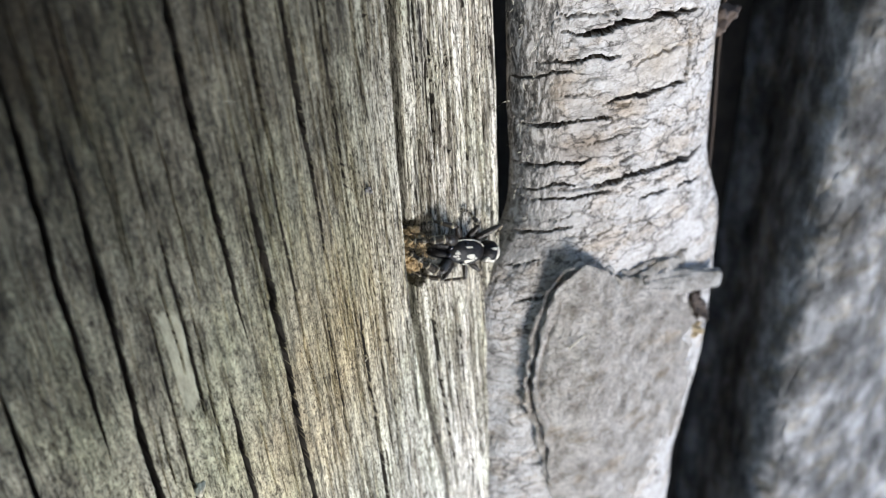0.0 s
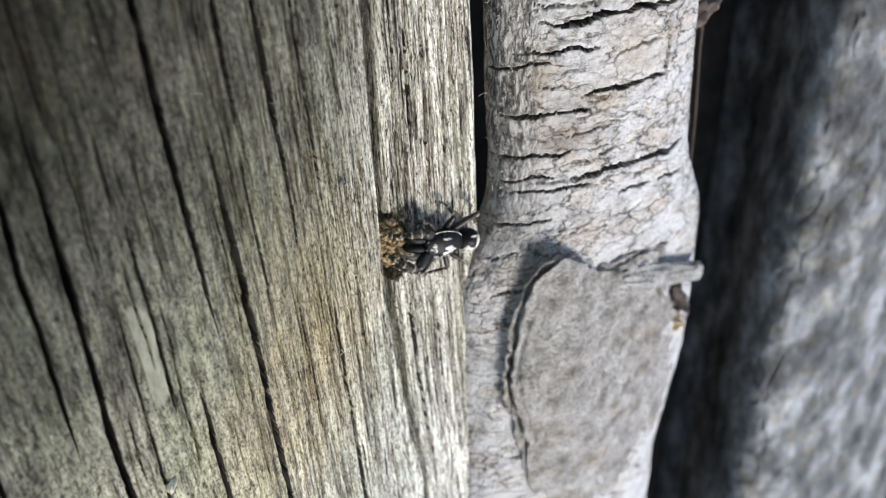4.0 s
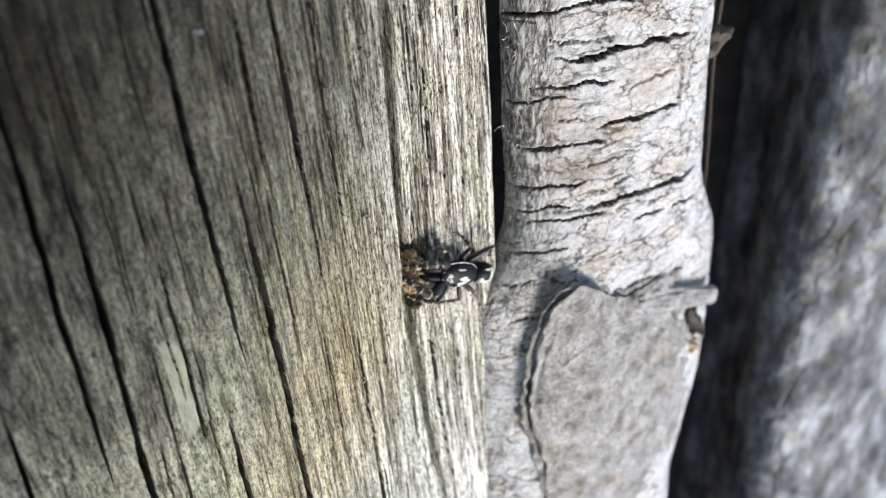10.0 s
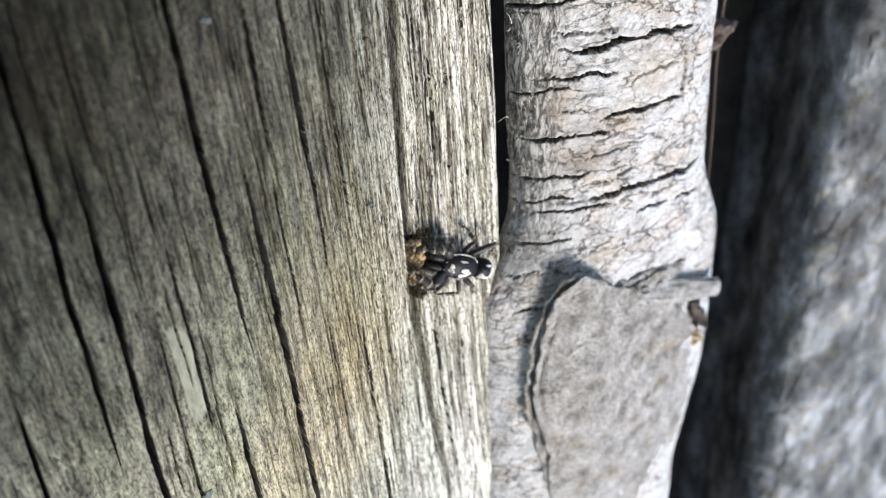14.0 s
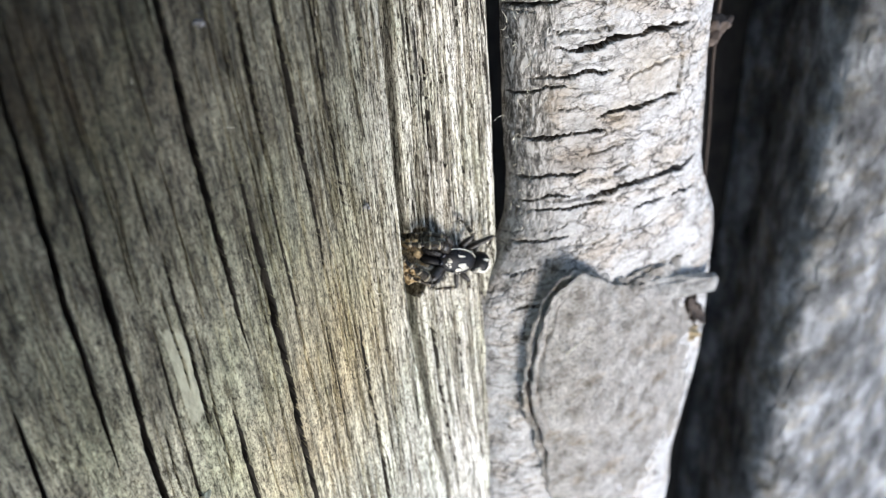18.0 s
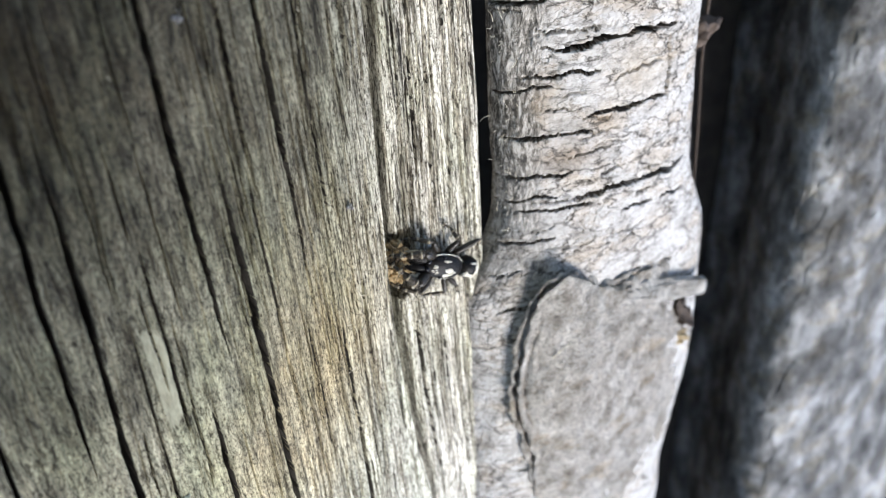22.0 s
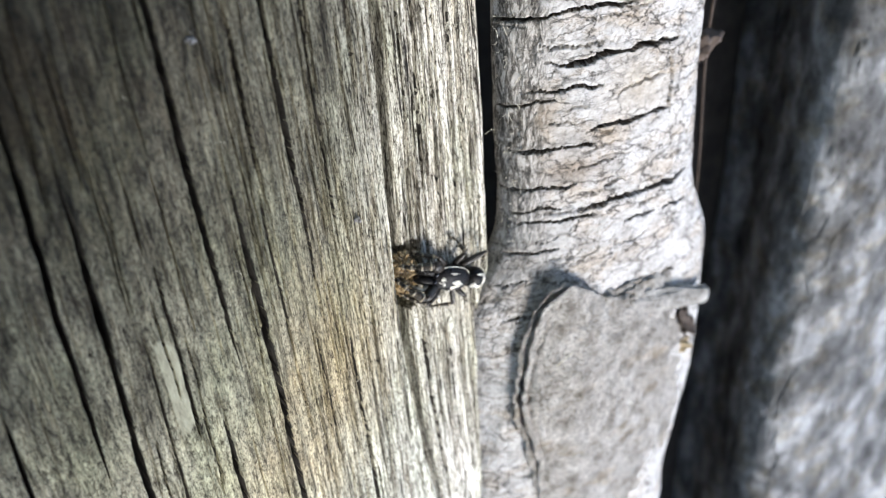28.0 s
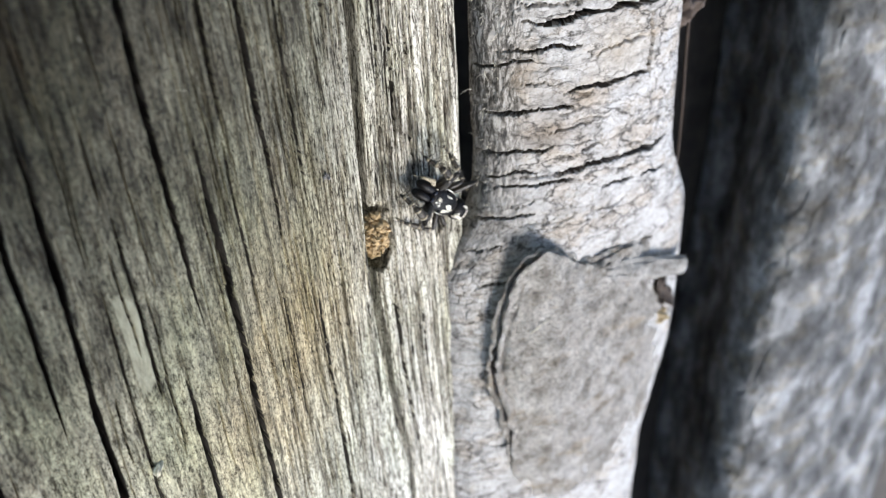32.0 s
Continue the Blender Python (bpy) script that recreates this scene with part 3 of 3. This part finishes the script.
FLAKE_RIM = ((-169, 6.9), (-139, 7.9), (-123, 9.9), (-111, 13.5), (-90, 18.5), (-62, 20.0), (-49, 17.6), (-25, 13.2), (-10, 12.0), (-1, 12.2),
             (9, 10.2), (16, 9.8), (24, 11.2), (33, 11.2), (66, 7.4), (82, 7.5), (93, 8.5), (108, 10.9), (119, 10.2), (136, 8.3), (155, 7.1), (168, 6.9))


def flake_layer(grow, rise, seed):
    """One layer of the flake: its plate, with a turned-down rim."""
    rad, tt = np.meshgrid(rr, th, indexing="ij")
    deg = np.degrees(np.arctan2(np.sin(tt), np.cos(tt)))
    rim = np.interp(deg, [p[0] for p in FLAKE_RIM], [p[1] for p in FLAKE_RIM], period=360)
    rim = rim * (1 + 0.06 * fbm(deg / 18, deg * 0, seed, 3) + 0.09 * fbm(deg / 4, deg * 0, seed + 1, 3) + 0.035 * fbm(deg / 1.2, deg * 0, seed + 9, 2)) + grow
    fx, fy = 16.5 + rim * rad * np.cos(tt), -9.5 + rim * rad * np.sin(tt)
    top = 4.3 + rise + 0.7 * fbm(fx / 3, fy / 5, seed + 2, 4) + 0.65 * fbm(fx / 0.6, fy / 0.8, seed + 3, 3) + 0.2 * fbm(fx / 0.2, fy / 0.3, seed + 4, 2)
    left = np.clip((14.5 - fx) / 7, 0, 1)
    top = top - 0.38 * np.maximum(0, 14.5 - fx) * np.clip((3 - fy) / 4, 0, 1)
    top = top - 0.5 * rad**5 - 0.008 * np.maximum(0, fx - 19) ** 2 - 0.04 * np.maximum(0, -15 - fy)
    top = top - 0.9 * left * (0.35 + 0.65 * vnoise(deg / 11, deg * 0, seed + 7)) * np.clip(1 - np.abs(rad - 0.88 - 0.08 * fbm(deg / 14, deg * 0, seed + 5, 3)) / 0.025, 0, 1)
    for at, deep in ((0.80, 0.55), (0.72, 0.4), (0.60, 0.25)):
        line = at + 0.10 * fbm(deg / 16, deg * 0, seed + 11 + at * 9, 3) + 0.03 * fbm(deg / 3, deg * 0, seed + 12, 2)
        top = top - deep * left * np.clip(2 * vnoise(deg / 9, deg * 0, seed + 13 + at * 20) - 0.5, 0, 1) * np.clip(1 - np.abs(rad - line) / 0.018, 0, 1)
    top = top + 0.45 * rad**4 * np.exp(-(((deg - 108) / 16) ** 2))
    top = top + 0.25 * fbm(fx / 0.35, fy / 0.9, seed + 6, 3)
    top = top + 0.6 * left * np.clip((rad - 0.93) / 0.05, 0, 1)
    rings = [np.stack([fx, fy, top], -1)]
    for k, dz in ((0.992, 0.14), (0.97, 0.24), (0.6, 0.9)):
        rings.append(np.stack([16.5 + (fx[-1] - 16.5) * k, -9.5 + (fy[-1] + 9.5) * k, top[-1] - dz], -1)[None])
    return grid_data("flake_layer", np.concatenate(rings), True)


plate = new("bark_flake")
tagged(plate, "loose greyish brown flake of bark lifted from the pale log", "bark flake")
place_mesh("upper_layer", flake_layer(0.0, 0.0, 71), FLAKE, plate)
place_mesh("under_layer", flake_layer(0.45, -0.4, 81), FLAKE, plate)
bm = bmesh.new()
bmesh.ops.create_cube(bm, size=1)
bmesh.ops.subdivide_edges(bm, edges=bm.edges, cuts=9, use_grid_fill=True)
for v in bm.verts:
    p = v.co * (1 - 0.25 * max(0, v.co.length - 0.55))
    n = noise.noise(p * 6)
    v.co = Vector((16.8 + p.x * 7.0, -12 + p.y * 16, 1.4 + p.z * 4.2 + n * 0.3))
part("flake_root", bm, FLAKE, plate)
bm = bmesh.new()
bmesh.ops.create_cube(bm, size=1)
bmesh.ops.subdivide_edges(bm, edges=bm.edges, cuts=9, use_grid_fill=True)
for v in bm.verts:
    p = v.co.copy()
    n = noise.noise(p * 5) * 0.5 + noise.noise(p * 13) * 0.08
    thin = min(1, 0.5 + 1.5 * (p.x + 0.5)) * (0.8 + 0.4 * (0.5 - p.x))
    p.yz = p.yz.normalized() * max(abs(p.y), abs(p.z))
    v.co = Vector((25.7 + p.x * 11, -5.6 - p.x * 3.6 + p.y * 2.4 * thin + n * 0.7, 3.6 - 0.5 * p.x + p.z * 0.8 * thin + n * 0.35))
part("splinter_ledge", bm, FLAKE, plate, "thin splinter reaching over the log's edge")

# ---- debris in the hole ----
def lump(bm, centre, size, seed, cuts=2):
    """Adds a rough crumb to a bmesh."""
    made = bmesh.ops.create_icosphere(bm, subdivisions=cuts, radius=1)["verts"]
    turn = Euler((seed * 1.3, seed * 2.1, seed * 0.7)).to_matrix()
    for v in made:
        k = 1 + 0.55 * noise.noise(v.co * 1.7 + Vector((seed, 0, seed * 0.37)))
        p = turn @ Vector((v.co.x * size[0], v.co.y * size[1], v.co.z * size[2])) * k
        v.co = p + Vector(centre)


rng = random.Random(11)
bm = bmesh.new()
for k in range(95):
    a, r = rng.uniform(0, 6.283), rng.uniform(0, 1) ** 0.6
    c = (0.95 + 1.05 * r * math.cos(a), 4.55 + 1.7 * r * math.sin(a), -0.75 + 0.5 * (1 - r * r) + rng.uniform(-0.1, 0.15))
    q = rng.uniform(0.16, 0.36)
    lump(bm, c, (q, q * rng.uniform(0.5, 1), q * rng.uniform(0.4, 0.7)), k * 0.77, 3)
for v in bm.verts:
    v.co.z += 0.2 * noise.noise(v.co * 3.5) + 0.15 * noise.noise(v.co * 9)
    v.co.x += 0.08 * noise.noise(v.co * 9 + Vector((5, 0, 0)))
for k in range(40):
    a, r = rng.uniform(0, 6.283), rng.uniform(0.2, 1)
    q = rng.uniform(0.03, 0.09)
    lump(bm, (0.95 + 1.1 * r * math.cos(a), 4.25 + 1.5 * r * math.sin(a), -0.42 + 0.25 * (1 - r)), (q, q, q), k * 1.3, 1)
debris = part("crumbly_debris", bm, PLUG)
tagged(debris, "tan crumbly debris plugging a hole in the wood", "debris", kind="stuff")


# ---- small fibres, slivers and lint ----
def thread(bm, points, radius, sides=5):
    """A thin tapering thread through points."""
    rings = []
    for k, p in enumerate(points):
        a, b = points[max(0, k - 1)], points[min(len(points) - 1, k + 1)]
        d = (Vector(b) - Vector(a)).normalized()
        side = d.orthogonal().normalized()
        other = d.cross(side)
        r = radius * (1 - 0.75 * k / (len(points) - 1))
        rings.append([bm.verts.new(Vector(p) + side * r * math.cos(t * 6.2832 / sides) + other * r * math.sin(t * 6.2832 / sides)) for t in range(sides)])
    for r0, r1 in zip(rings, rings[1:]):
        for t in range(sides):
            bm.faces.new((r0[t], r0[(t + 1) % sides], r1[(t + 1) % sides], r1[t]))
    bm.faces.new(rings[0])
    bm.faces.new(rings[-1])


PALE = plain("pale_fibre", (0.62, 0.57, 0.45), 0.8, 0.25, 4.0)
BROWN = plain("brown_scrap", (0.065, 0.046, 0.034), 0.8, 0.4, 1.2)
STALK = plain("dry_stalk", (0.30, 0.23, 0.13), 0.8, 0.4, 1.0)
LINT = plain("grey_lint", (0.19, 0.18, 0.175), 0.9, 0.3, 3.0)
bm = bmesh.new()
for k in range(105):
    if k < 60:
        x0, y0 = rng.uniform(9.9, 11.2), rng.uniform(2, 26)
        z0 = -0.9 + 1.1 * (x0 - 9.6)
    elif k < 80:
        x0, y0 = rng.uniform(-17, 0), rng.uniform(-8, 26)
        z0 = 3.6 - (x0 + 24) ** 2 / 172
    else:
        x0, y0, z0 = rng.uniform(0.5, 8), rng.uniform(-8, 24), -0.5
    a, curl, n = rng.uniform(0, 6.283), rng.uniform(-1.5, 1.5), rng.uniform(0.3, 1.3)
    pts = []
    for j in range(6):
        t = j / 5
        pts.append((x0 + n * t * math.cos(a + curl * t), y0 + n * t * math.sin(a + curl * t), z0 - 0.15 + 0.5 * t * (1.15 - t) * n))
    thread(bm, pts, rng.uniform(0.015, 0.03))
fibres = part("loose_fibres", bm, PALE)
tagged(fibres, "fine pale wood fibres standing off the surface", "fibres", kind="stuff")

for name, label, at, size in (
        ("lint", "tiny grey tuft of lint caught on the wood", (-3.3, 11.0, 1.25), 0.22),
        ("lint", "tiny bluish tuft of lint caught on the wood", (-12.6, 25.3, 3.0), 0.32)):
    bm = bmesh.new()
    for k in range(5):
        lump(bm, (at[0] + rng.uniform(-1, 1) * size, at[1] + rng.uniform(-1, 1) * size, at[2] - 0.1), (size * 0.7, size * 0.4, size * 0.5), k + at[0], 1)
    for k in range(7):
        a = rng.uniform(0, 6.283)
        thread(bm, [(at[0] + size * 1.6 * t * math.cos(a + t), at[1] + size * 1.6 * t * math.sin(a + t), at[2] - 0.1 + 0.3 * t * (1 - t)) for t in (0, 0.3, 0.6, 1)], 0.025)
    tagged(part(name, bm, LINT), label, "lint")

bm = bmesh.new()
lump(bm, (28.4, -8.2, 2.9), (0.9, 1.4, 0.6), 3.0, 4)
lump(bm, (29.4, -9.8, 2.4), (0.8, 1.6, 0.6), 4.2, 4)
lump(bm, (28.4, -9.6, 2.6), (0.7, 1.3, 0.5), 6.1, 4)
for v in bm.verts:
    v.co += 0.25 * noise.noise_vector(v.co * 1.4) + 0.1 * noise.noise_vector(v.co * 4)
part("brown_scrap", bm, BROWN, plate, "dark brown crumpled scrap of inner bark")
bm = bmesh.new()
lump(bm, (28.6, -12.2, 2.5), (1.3, 0.9, 0.7), 5.0, 4)
lump(bm, (29.5, -12.0, 2.1), (0.8, 0.7, 0.6), 2.0, 4)
for v in bm.verts:
    v.co += 0.2 * noise.noise_vector(v.co * 2)
part("tan_crumb", bm, STALK, plate, "tan crumb under the flake")
bm = bmesh.new()
thread(bm, [(12.2, -6.6, 3.72), (12.6, -6.25, 3.9), (13.2, -6.0, 3.95), (13.9, -5.75, 3.95)], 0.09, 6)
tagged(part("pale_sliver", bm, PALE), "short pale sliver of wood on the bark flake", "sliver")
bm = bmesh.new()
lump(bm, (-18.2, -3.4, 3.5), (0.42, 0.55, 0.18), 1.2, 3)
for v in bm.verts:
    v.co += 0.12 * noise.noise_vector(v.co * 3)
tagged(part("lichen_speck", bm, PALE), "small crusty whitish lichen speck on the weathered log", "lichen")
bm = bmesh.new()
lump(bm, (31.0, 15.5, 0.2), (1.0, 2.4, 0.9), 2.4, 4)
for v in bm.verts:
    v.co += 0.5 * noise.noise_vector(v.co * 0.9) + 0.25 * noise.noise_vector(v.co * 2.3)
tagged(part("dirt_clump", bm, BROWN), "brown clump of dirt clinging to the barked log's side", "dirt")

bm = bmesh.new()
thread(bm, [(36.0 + 0.3 * math.sin(k * 0.7), 30 - k * 3.2, -2.6 + 0.2 * math.sin(k)) for k in range(14)], 0.2, 8)
tagged(part("dry_stalk", bm, BROWN), "thin dry brown stalk lying in the dark gap", "stalk")


# ---- the spider; it looks along its own +x ----
SPIDER_SIZE = 1.2


def shaped(name, mat, parent, centre, size, power=1.0, tilt=0.0, label="", segs=28, fuzz=0.03):
    """A rounded body part: an ellipsoid, squarer where power is below 1."""
    bm = bmesh.new()
    bmesh.ops.create_uvsphere(bm, u_segments=segs, v_segments=segs // 2 + 2, radius=1)
    turn = Matrix.Rotation(radians(tilt), 3, "Y")
    for v in bm.verts:
        q = [math.copysign(abs(c) ** power, c) for c in v.co]
        k = 1 + fuzz * noise.noise(v.co * 5)
        v.co = turn @ Vector((q[0] * size[0], q[1] * size[1], q[2] * size[2])) * k + Vector(centre)
    return part(name, grown(bm), mat, parent, label)


def grown(bm):
    """Brings a body part to the spider's full size."""
    bmesh.ops.scale(bm, vec=(SPIDER_SIZE,) * 3, verts=bm.verts)
    return bm


def on_shell(centre, size, x, y, lift=1.0):
    """The place on top of an ellipsoid over (x, y)."""
    u, v = (x - centre[0]) / size[0], (y - centre[1]) / size[1]
    return Vector((x, y, centre[2] + lift * size[2] * math.sqrt(max(0.02, 1 - u * u - v * v))))


def hair_patch(name, parent, centre, size, at, extent, count, seed, label=""):
    """A patch of short flat hairs lying on an ellipsoid."""
    r = random.Random(seed)
    bm = bmesh.new()
    for k in range(count):
        a, q = r.uniform(0, 6.283), math.sqrt(r.random())
        x, y = at[0] + extent[0] * q * math.cos(a), at[1] + extent[1] * q * math.sin(a)
        p = on_shell(centre, size, x, y, 1.02)
        e = on_shell(centre, size, x - r.uniform(0.10, 0.22), y + r.uniform(-0.06, 0.06), 1.06)
        thread(bm, [p, (p + e) / 2 + Vector((0, 0, 0.03)), e], r.uniform(0.02, 0.035), 4)
    return part(name, grown(bm), SPIDER_WHITE, parent, label)


spider = new("jumping_spider")
tagged(spider, "small black jumping spider with white hair markings and banded legs", "spider")
CARA, CARA_SIZE = (0.0, 0.0, 0.72), (1.48, 0.84, 0.62)
ABDO, ABDO_SIZE = (-2.05, 0.0, 0.62), (0.82, 0.72, 0.66)
carapace = shaped("carapace", SPIDER_BLACK, spider, CARA, CARA_SIZE, 0.86, 0, "glossy black carapace")
abdomen = shaped("abdomen", SPIDER_BLACK, spider, ABDO, ABDO_SIZE, 1.0, 0, "dark rounded abdomen with a pale band")
shaped("waist", SPIDER_LEG, spider, (-1.35, 0, 0.6), (0.3, 0.25, 0.25))
hair_patch("white_patch", carapace, CARA, CARA_SIZE, (-0.05, 0.12), (0.26, 0.13), 70, 1)
hair_patch("white_patch", carapace, CARA, CARA_SIZE, (-0.42, 0.3), (0.3, 0.17), 45, 2)
hair_patch("white_patch", carapace, CARA, CARA_SIZE, (0.02, 0.5), (0.2, 0.13), 60, 3)
hair_patch("grey_patch", carapace, CARA, CARA_SIZE, (0.95, 0.34), (0.22, 0.18), 45, 4)
hair_patch("back_band", abdomen, ABDO, ABDO_SIZE, (-2.42, 0.0), (0.13, 0.5), 130, 5, "cream white hair band across the abdomen")
hair_patch("side_patch", abdomen, ABDO, ABDO_SIZE, (-2.05, 0.42), (0.30, 0.09), 50, 7)
hair_patch("side_patch", abdomen, ABDO, ABDO_SIZE, (-2.0, -0.40), (0.2, 0.06), 20, 8)
hair_patch("side_band", abdomen, ABDO, ABDO_SIZE, (-1.65, 0.38), (0.10, 0.2), 30, 6)
for side in (-1, 1):
    bm = bmesh.new()
    pts = []
    for k in range(15):
        a = radians(28 + 126 * k / 14)
        pts.append((1.46 * math.cos(a), side * 0.79 * math.sin(a) ** 0.8, 0.88 + 0.1 * math.sin(a)))
    thread(bm, pts if side < 0 else pts[5:], 0.06 if side < 0 else 0.03, 6)
    part("white_rim", grown(bm), SPIDER_WHITE, carapace, "white hair line along the carapace edge")
EYE = plain("spider_eye", (0.006, 0.006, 0.008), 0.06, 0.1, 2.0)
for y0, x0, z0, r0 in ((-0.24, 1.30, 0.92, 0.20), (0.24, 1.30, 0.92, 0.20), (-0.56, 1.12, 1.0, 0.12), (0.56, 1.12, 1.0, 0.12),
                       (-0.66, 0.35, 1.18, 0.10), (0.66, 0.35, 1.18, 0.10)):
    shaped("eye", EYE, carapace, (x0, y0, z0), (r0, r0, r0), 1.0, 0, "", 14, 0.0)
hair_patch("brow_patch", carapace, CARA, CARA_SIZE, (0.95, 0.0), (0.12, 0.2), 20, 9)
hair_patch("brow_patch", carapace, CARA, CARA_SIZE, (0.2, -0.42), (0.3, 0.05), 18, 10)
for side in (-1, 1):
    shaped("jaw", SPIDER_BLACK, spider, (1.8, side * 0.3, 0.5), (0.75, 0.32, 0.42), 0.9, 20, "", 16)
    bm = bmesh.new()
    thread(bm, [(1.3, side * 0.55, 0.5), (2.05, side * 0.8, 0.95), (2.7, side * 0.7, 0.75), (3.1, side * 0.5, 0.2)], 0.22, 8)
    part("feeler", grown(bm), SPIDER_BAND, spider, "short pale hairy feeler")


def limb(bm, a, b, r0, r1, bulge=0.25, sides=8, rings=7):
    """A leg segment from a to b, thicker along its middle."""
    a, b = Vector(a), Vector(b)
    d = (b - a).normalized()
    side = d.orthogonal().normalized()
    other = d.cross(side)
    loops = []
    for k in range(rings):
        t = k / (rings - 1)
        r = (r0 + (r1 - r0) * t) * (1 + bulge * math.sin(math.pi * t)) * (0.55 if k in (0, rings - 1) else 1)
        c = a + (b - a) * t
        loops.append([bm.verts.new(c + (side * math.cos(j * 6.2832 / sides) + other * math.sin(j * 6.2832 / sides)) * r) for j in range(sides)])
    for l0, l1 in zip(loops, loops[1:]):
        for j in range(sides):
            bm.faces.new((l0[j], l0[(j + 1) % sides], l1[(j + 1) % sides], l1[j]))
    bm.faces.new(loops[0])
    bm.faces.new(loops[-1])


def leg(hip, knee, ankle, toe, thick, seed):
    """A leg whose origin is its hip: femur, shin, foot, each with pale rings and bristles."""
    r = random.Random(seed)
    h = Vector(hip)
    k, n, t = (Vector(p) - h for p in (knee, ankle, toe))
    bm = bmesh.new()
    limb(bm, (0, 0, 0), k, thick, thick * 0.8, 0.35)
    femur = part("leg", grown(bm), SPIDER_LEG, spider)
    femur.location = h * MM * SPIDER_SIZE
    bm = bmesh.new()
    limb(bm, k, n, thick * 0.78, thick * 0.55)
    shin = part("shin", grown(bm), SPIDER_SHIN, femur)
    bm = bmesh.new()
    limb(bm, n, t, thick * 0.5, thick * 0.25, 0.1)
    part("foot", grown(bm), SPIDER_SHIN, femur)
    for a, b, q, w in ((k, n, 0.12, 0.84), (k, n, 0.62, 0.72), (n, t, 0.12, 0.58), (n, t, 0.6, 0.46)):
        bm = bmesh.new()
        c0, c1 = a + (b - a) * q, a + (b - a) * min(1, q + 0.17)
        limb(bm, c0, c1, thick * w * 1.06, thick * w * 1.04, 0.12, 8, 5)
        part("pale_ring", grown(bm), SPIDER_BAND, femur, "pale banded hairs")
    bm = bmesh.new()
    for a, b in ((Vector(), k), (k, n), (n, t)):
        for j in range(34 if thick > 0.2 else 20):
            c = a + (b - a) * r.random()
            d = Vector((r.uniform(-1, 1), r.uniform(-1, 1), r.uniform(-0.3, 1))).normalized()
            thread(bm, [c, c + d * thick * 1.4, c + d * thick * 2.1 + (b - a) * 0.1], 0.02, 4)
    tagged(part("bristles", grown(bm), SPIDER_LEG, femur), kind="stuff")
    return femur, h * SPIDER_SIZE


LEGS = [  # hip, knee, ankle, toe, thickness; +y is the spider's left side
    leg((0.85, 0.55, 0.6), (2.1, 1.2, 1.5), (3.1, 0.75, 1.0), (3.75, 0.4, 0.1), 0.30, 1),
    leg((0.45, 0.70, 0.55), (1.3, 1.75, 1.05), (2.35, 1.8, 0.3), (3.0, 1.55, 0.0), 0.17, 2),
    leg((-0.5, 0.7, 0.5), (-0.95, 1.85, 0.6), (0.3, 2.2, 0.2), (0.95, 2.05, 0.02), 0.14, 3),
    leg((-0.65, 0.65, 0.5), (-1.45, 1.15, 0.95), (-2.1, 1.55, 0.45), (-2.5, 1.75, 0.1), 0.16, 4),
    leg((0.85, -0.55, 0.6), (2.15, -0.95, 1.5), (3.1, -0.6, 1.0), (3.75, -0.25, 0.05), 0.30, 5),
    leg((0.45, -0.70, 0.55), (1.6, -1.55, 1.2), (2.6, -1.4, 0.3), (3.2, -1.15, 0.0), 0.17, 6),
    leg((-0.15, -0.75, 0.5), (-0.45, -1.75, 1.0), (-0.1, -2.3, 0.3), (0.5, -2.45, 0.02), 0.15, 7),
    leg((-0.65, -0.65, 0.5), (-1.75, -1.95, 1.3), (-2.55, -1.7, 0.6), (-2.85, -0.9, 0.1), 0.17, 8)]

SPIDER_PATH = [  # seconds, x, y, heading
    (0, 4.6, 3.6, 158), (1, 4.7, 3.7, 160), (2, 4.2, 4.0, 155), (3, 4.8, 3.7, 163), (4.5, 4.6, 3.7, 166), (6, 4.45, 3.7, 172),
    (7, 4.7, 3.6, 170), (8, 4.9, 3.7, 168), (9, 4.75, 3.7, 166), (10, 4.3, 3.7, 160), (11, 4.05, 3.7, 158), (12, 3.95, 3.8, 158),
    (13, 3.9, 3.8, 154), (14, 4.05, 3.6, 153), (15.5, 3.9, 3.9, 152), (17, 3.85, 4.1, 152), (18, 4.1, 3.95, 153), (19, 4.3, 3.9, 154),
    (20, 4.6, 3.7, 156), (21, 4.25, 3.4, 155), (22, 4.2, 3.6, 156), (23, 4.45, 3.4, 156), (24, 4.6, 3.3, 158), (25.5, 4.3, 3.3, 158),
    (27, 4.05, 3.35, 158), (28, 4.35, 3.4, 158), (29, 4.2, 3.6, 158), (30, 4.25, 3.35, 156), (30.5, 4.5, 3.3, 158), (31, 5.5, 3.5, 155),
    (31.5, 5.4, 3.8, 152), (32, 6.0, 6.2, 140)]


SPREAD = (8, 14, 4, -6, -30, -42, -12, 8)   # degrees by which each leg has swung out at the end


def motions():
    walk(spider, [(t, pose(x * MM, y * MM, -0.5 * MM, 0, -14 * max(0, t - 31), h)) for t, x, y, h in SPIDER_PATH])
    # the legs work at the hole, then swing up and out as it leaves
    for k, (thigh, hip) in enumerate(LEGS):
        side, front = (1 if k < 4 else -1), k % 4 < 2
        rows = []
        for n in range(0, 31):
            sway = (5 if front else 2.5) * math.sin(n * 1.9 + k * 2.3)
            rows.append((n, pose(*(hip * MM), 0, sway * 0.6, sway)))
        swing = SPREAD[k]
        rows.append((31, pose(*(hip * MM), 0, -4 if front else 0, swing * 0.4)))
        rows.append((32, pose(*(hip * MM), 0, -8 if front else 0, swing)))
        walk(thigh, rows)


motions()
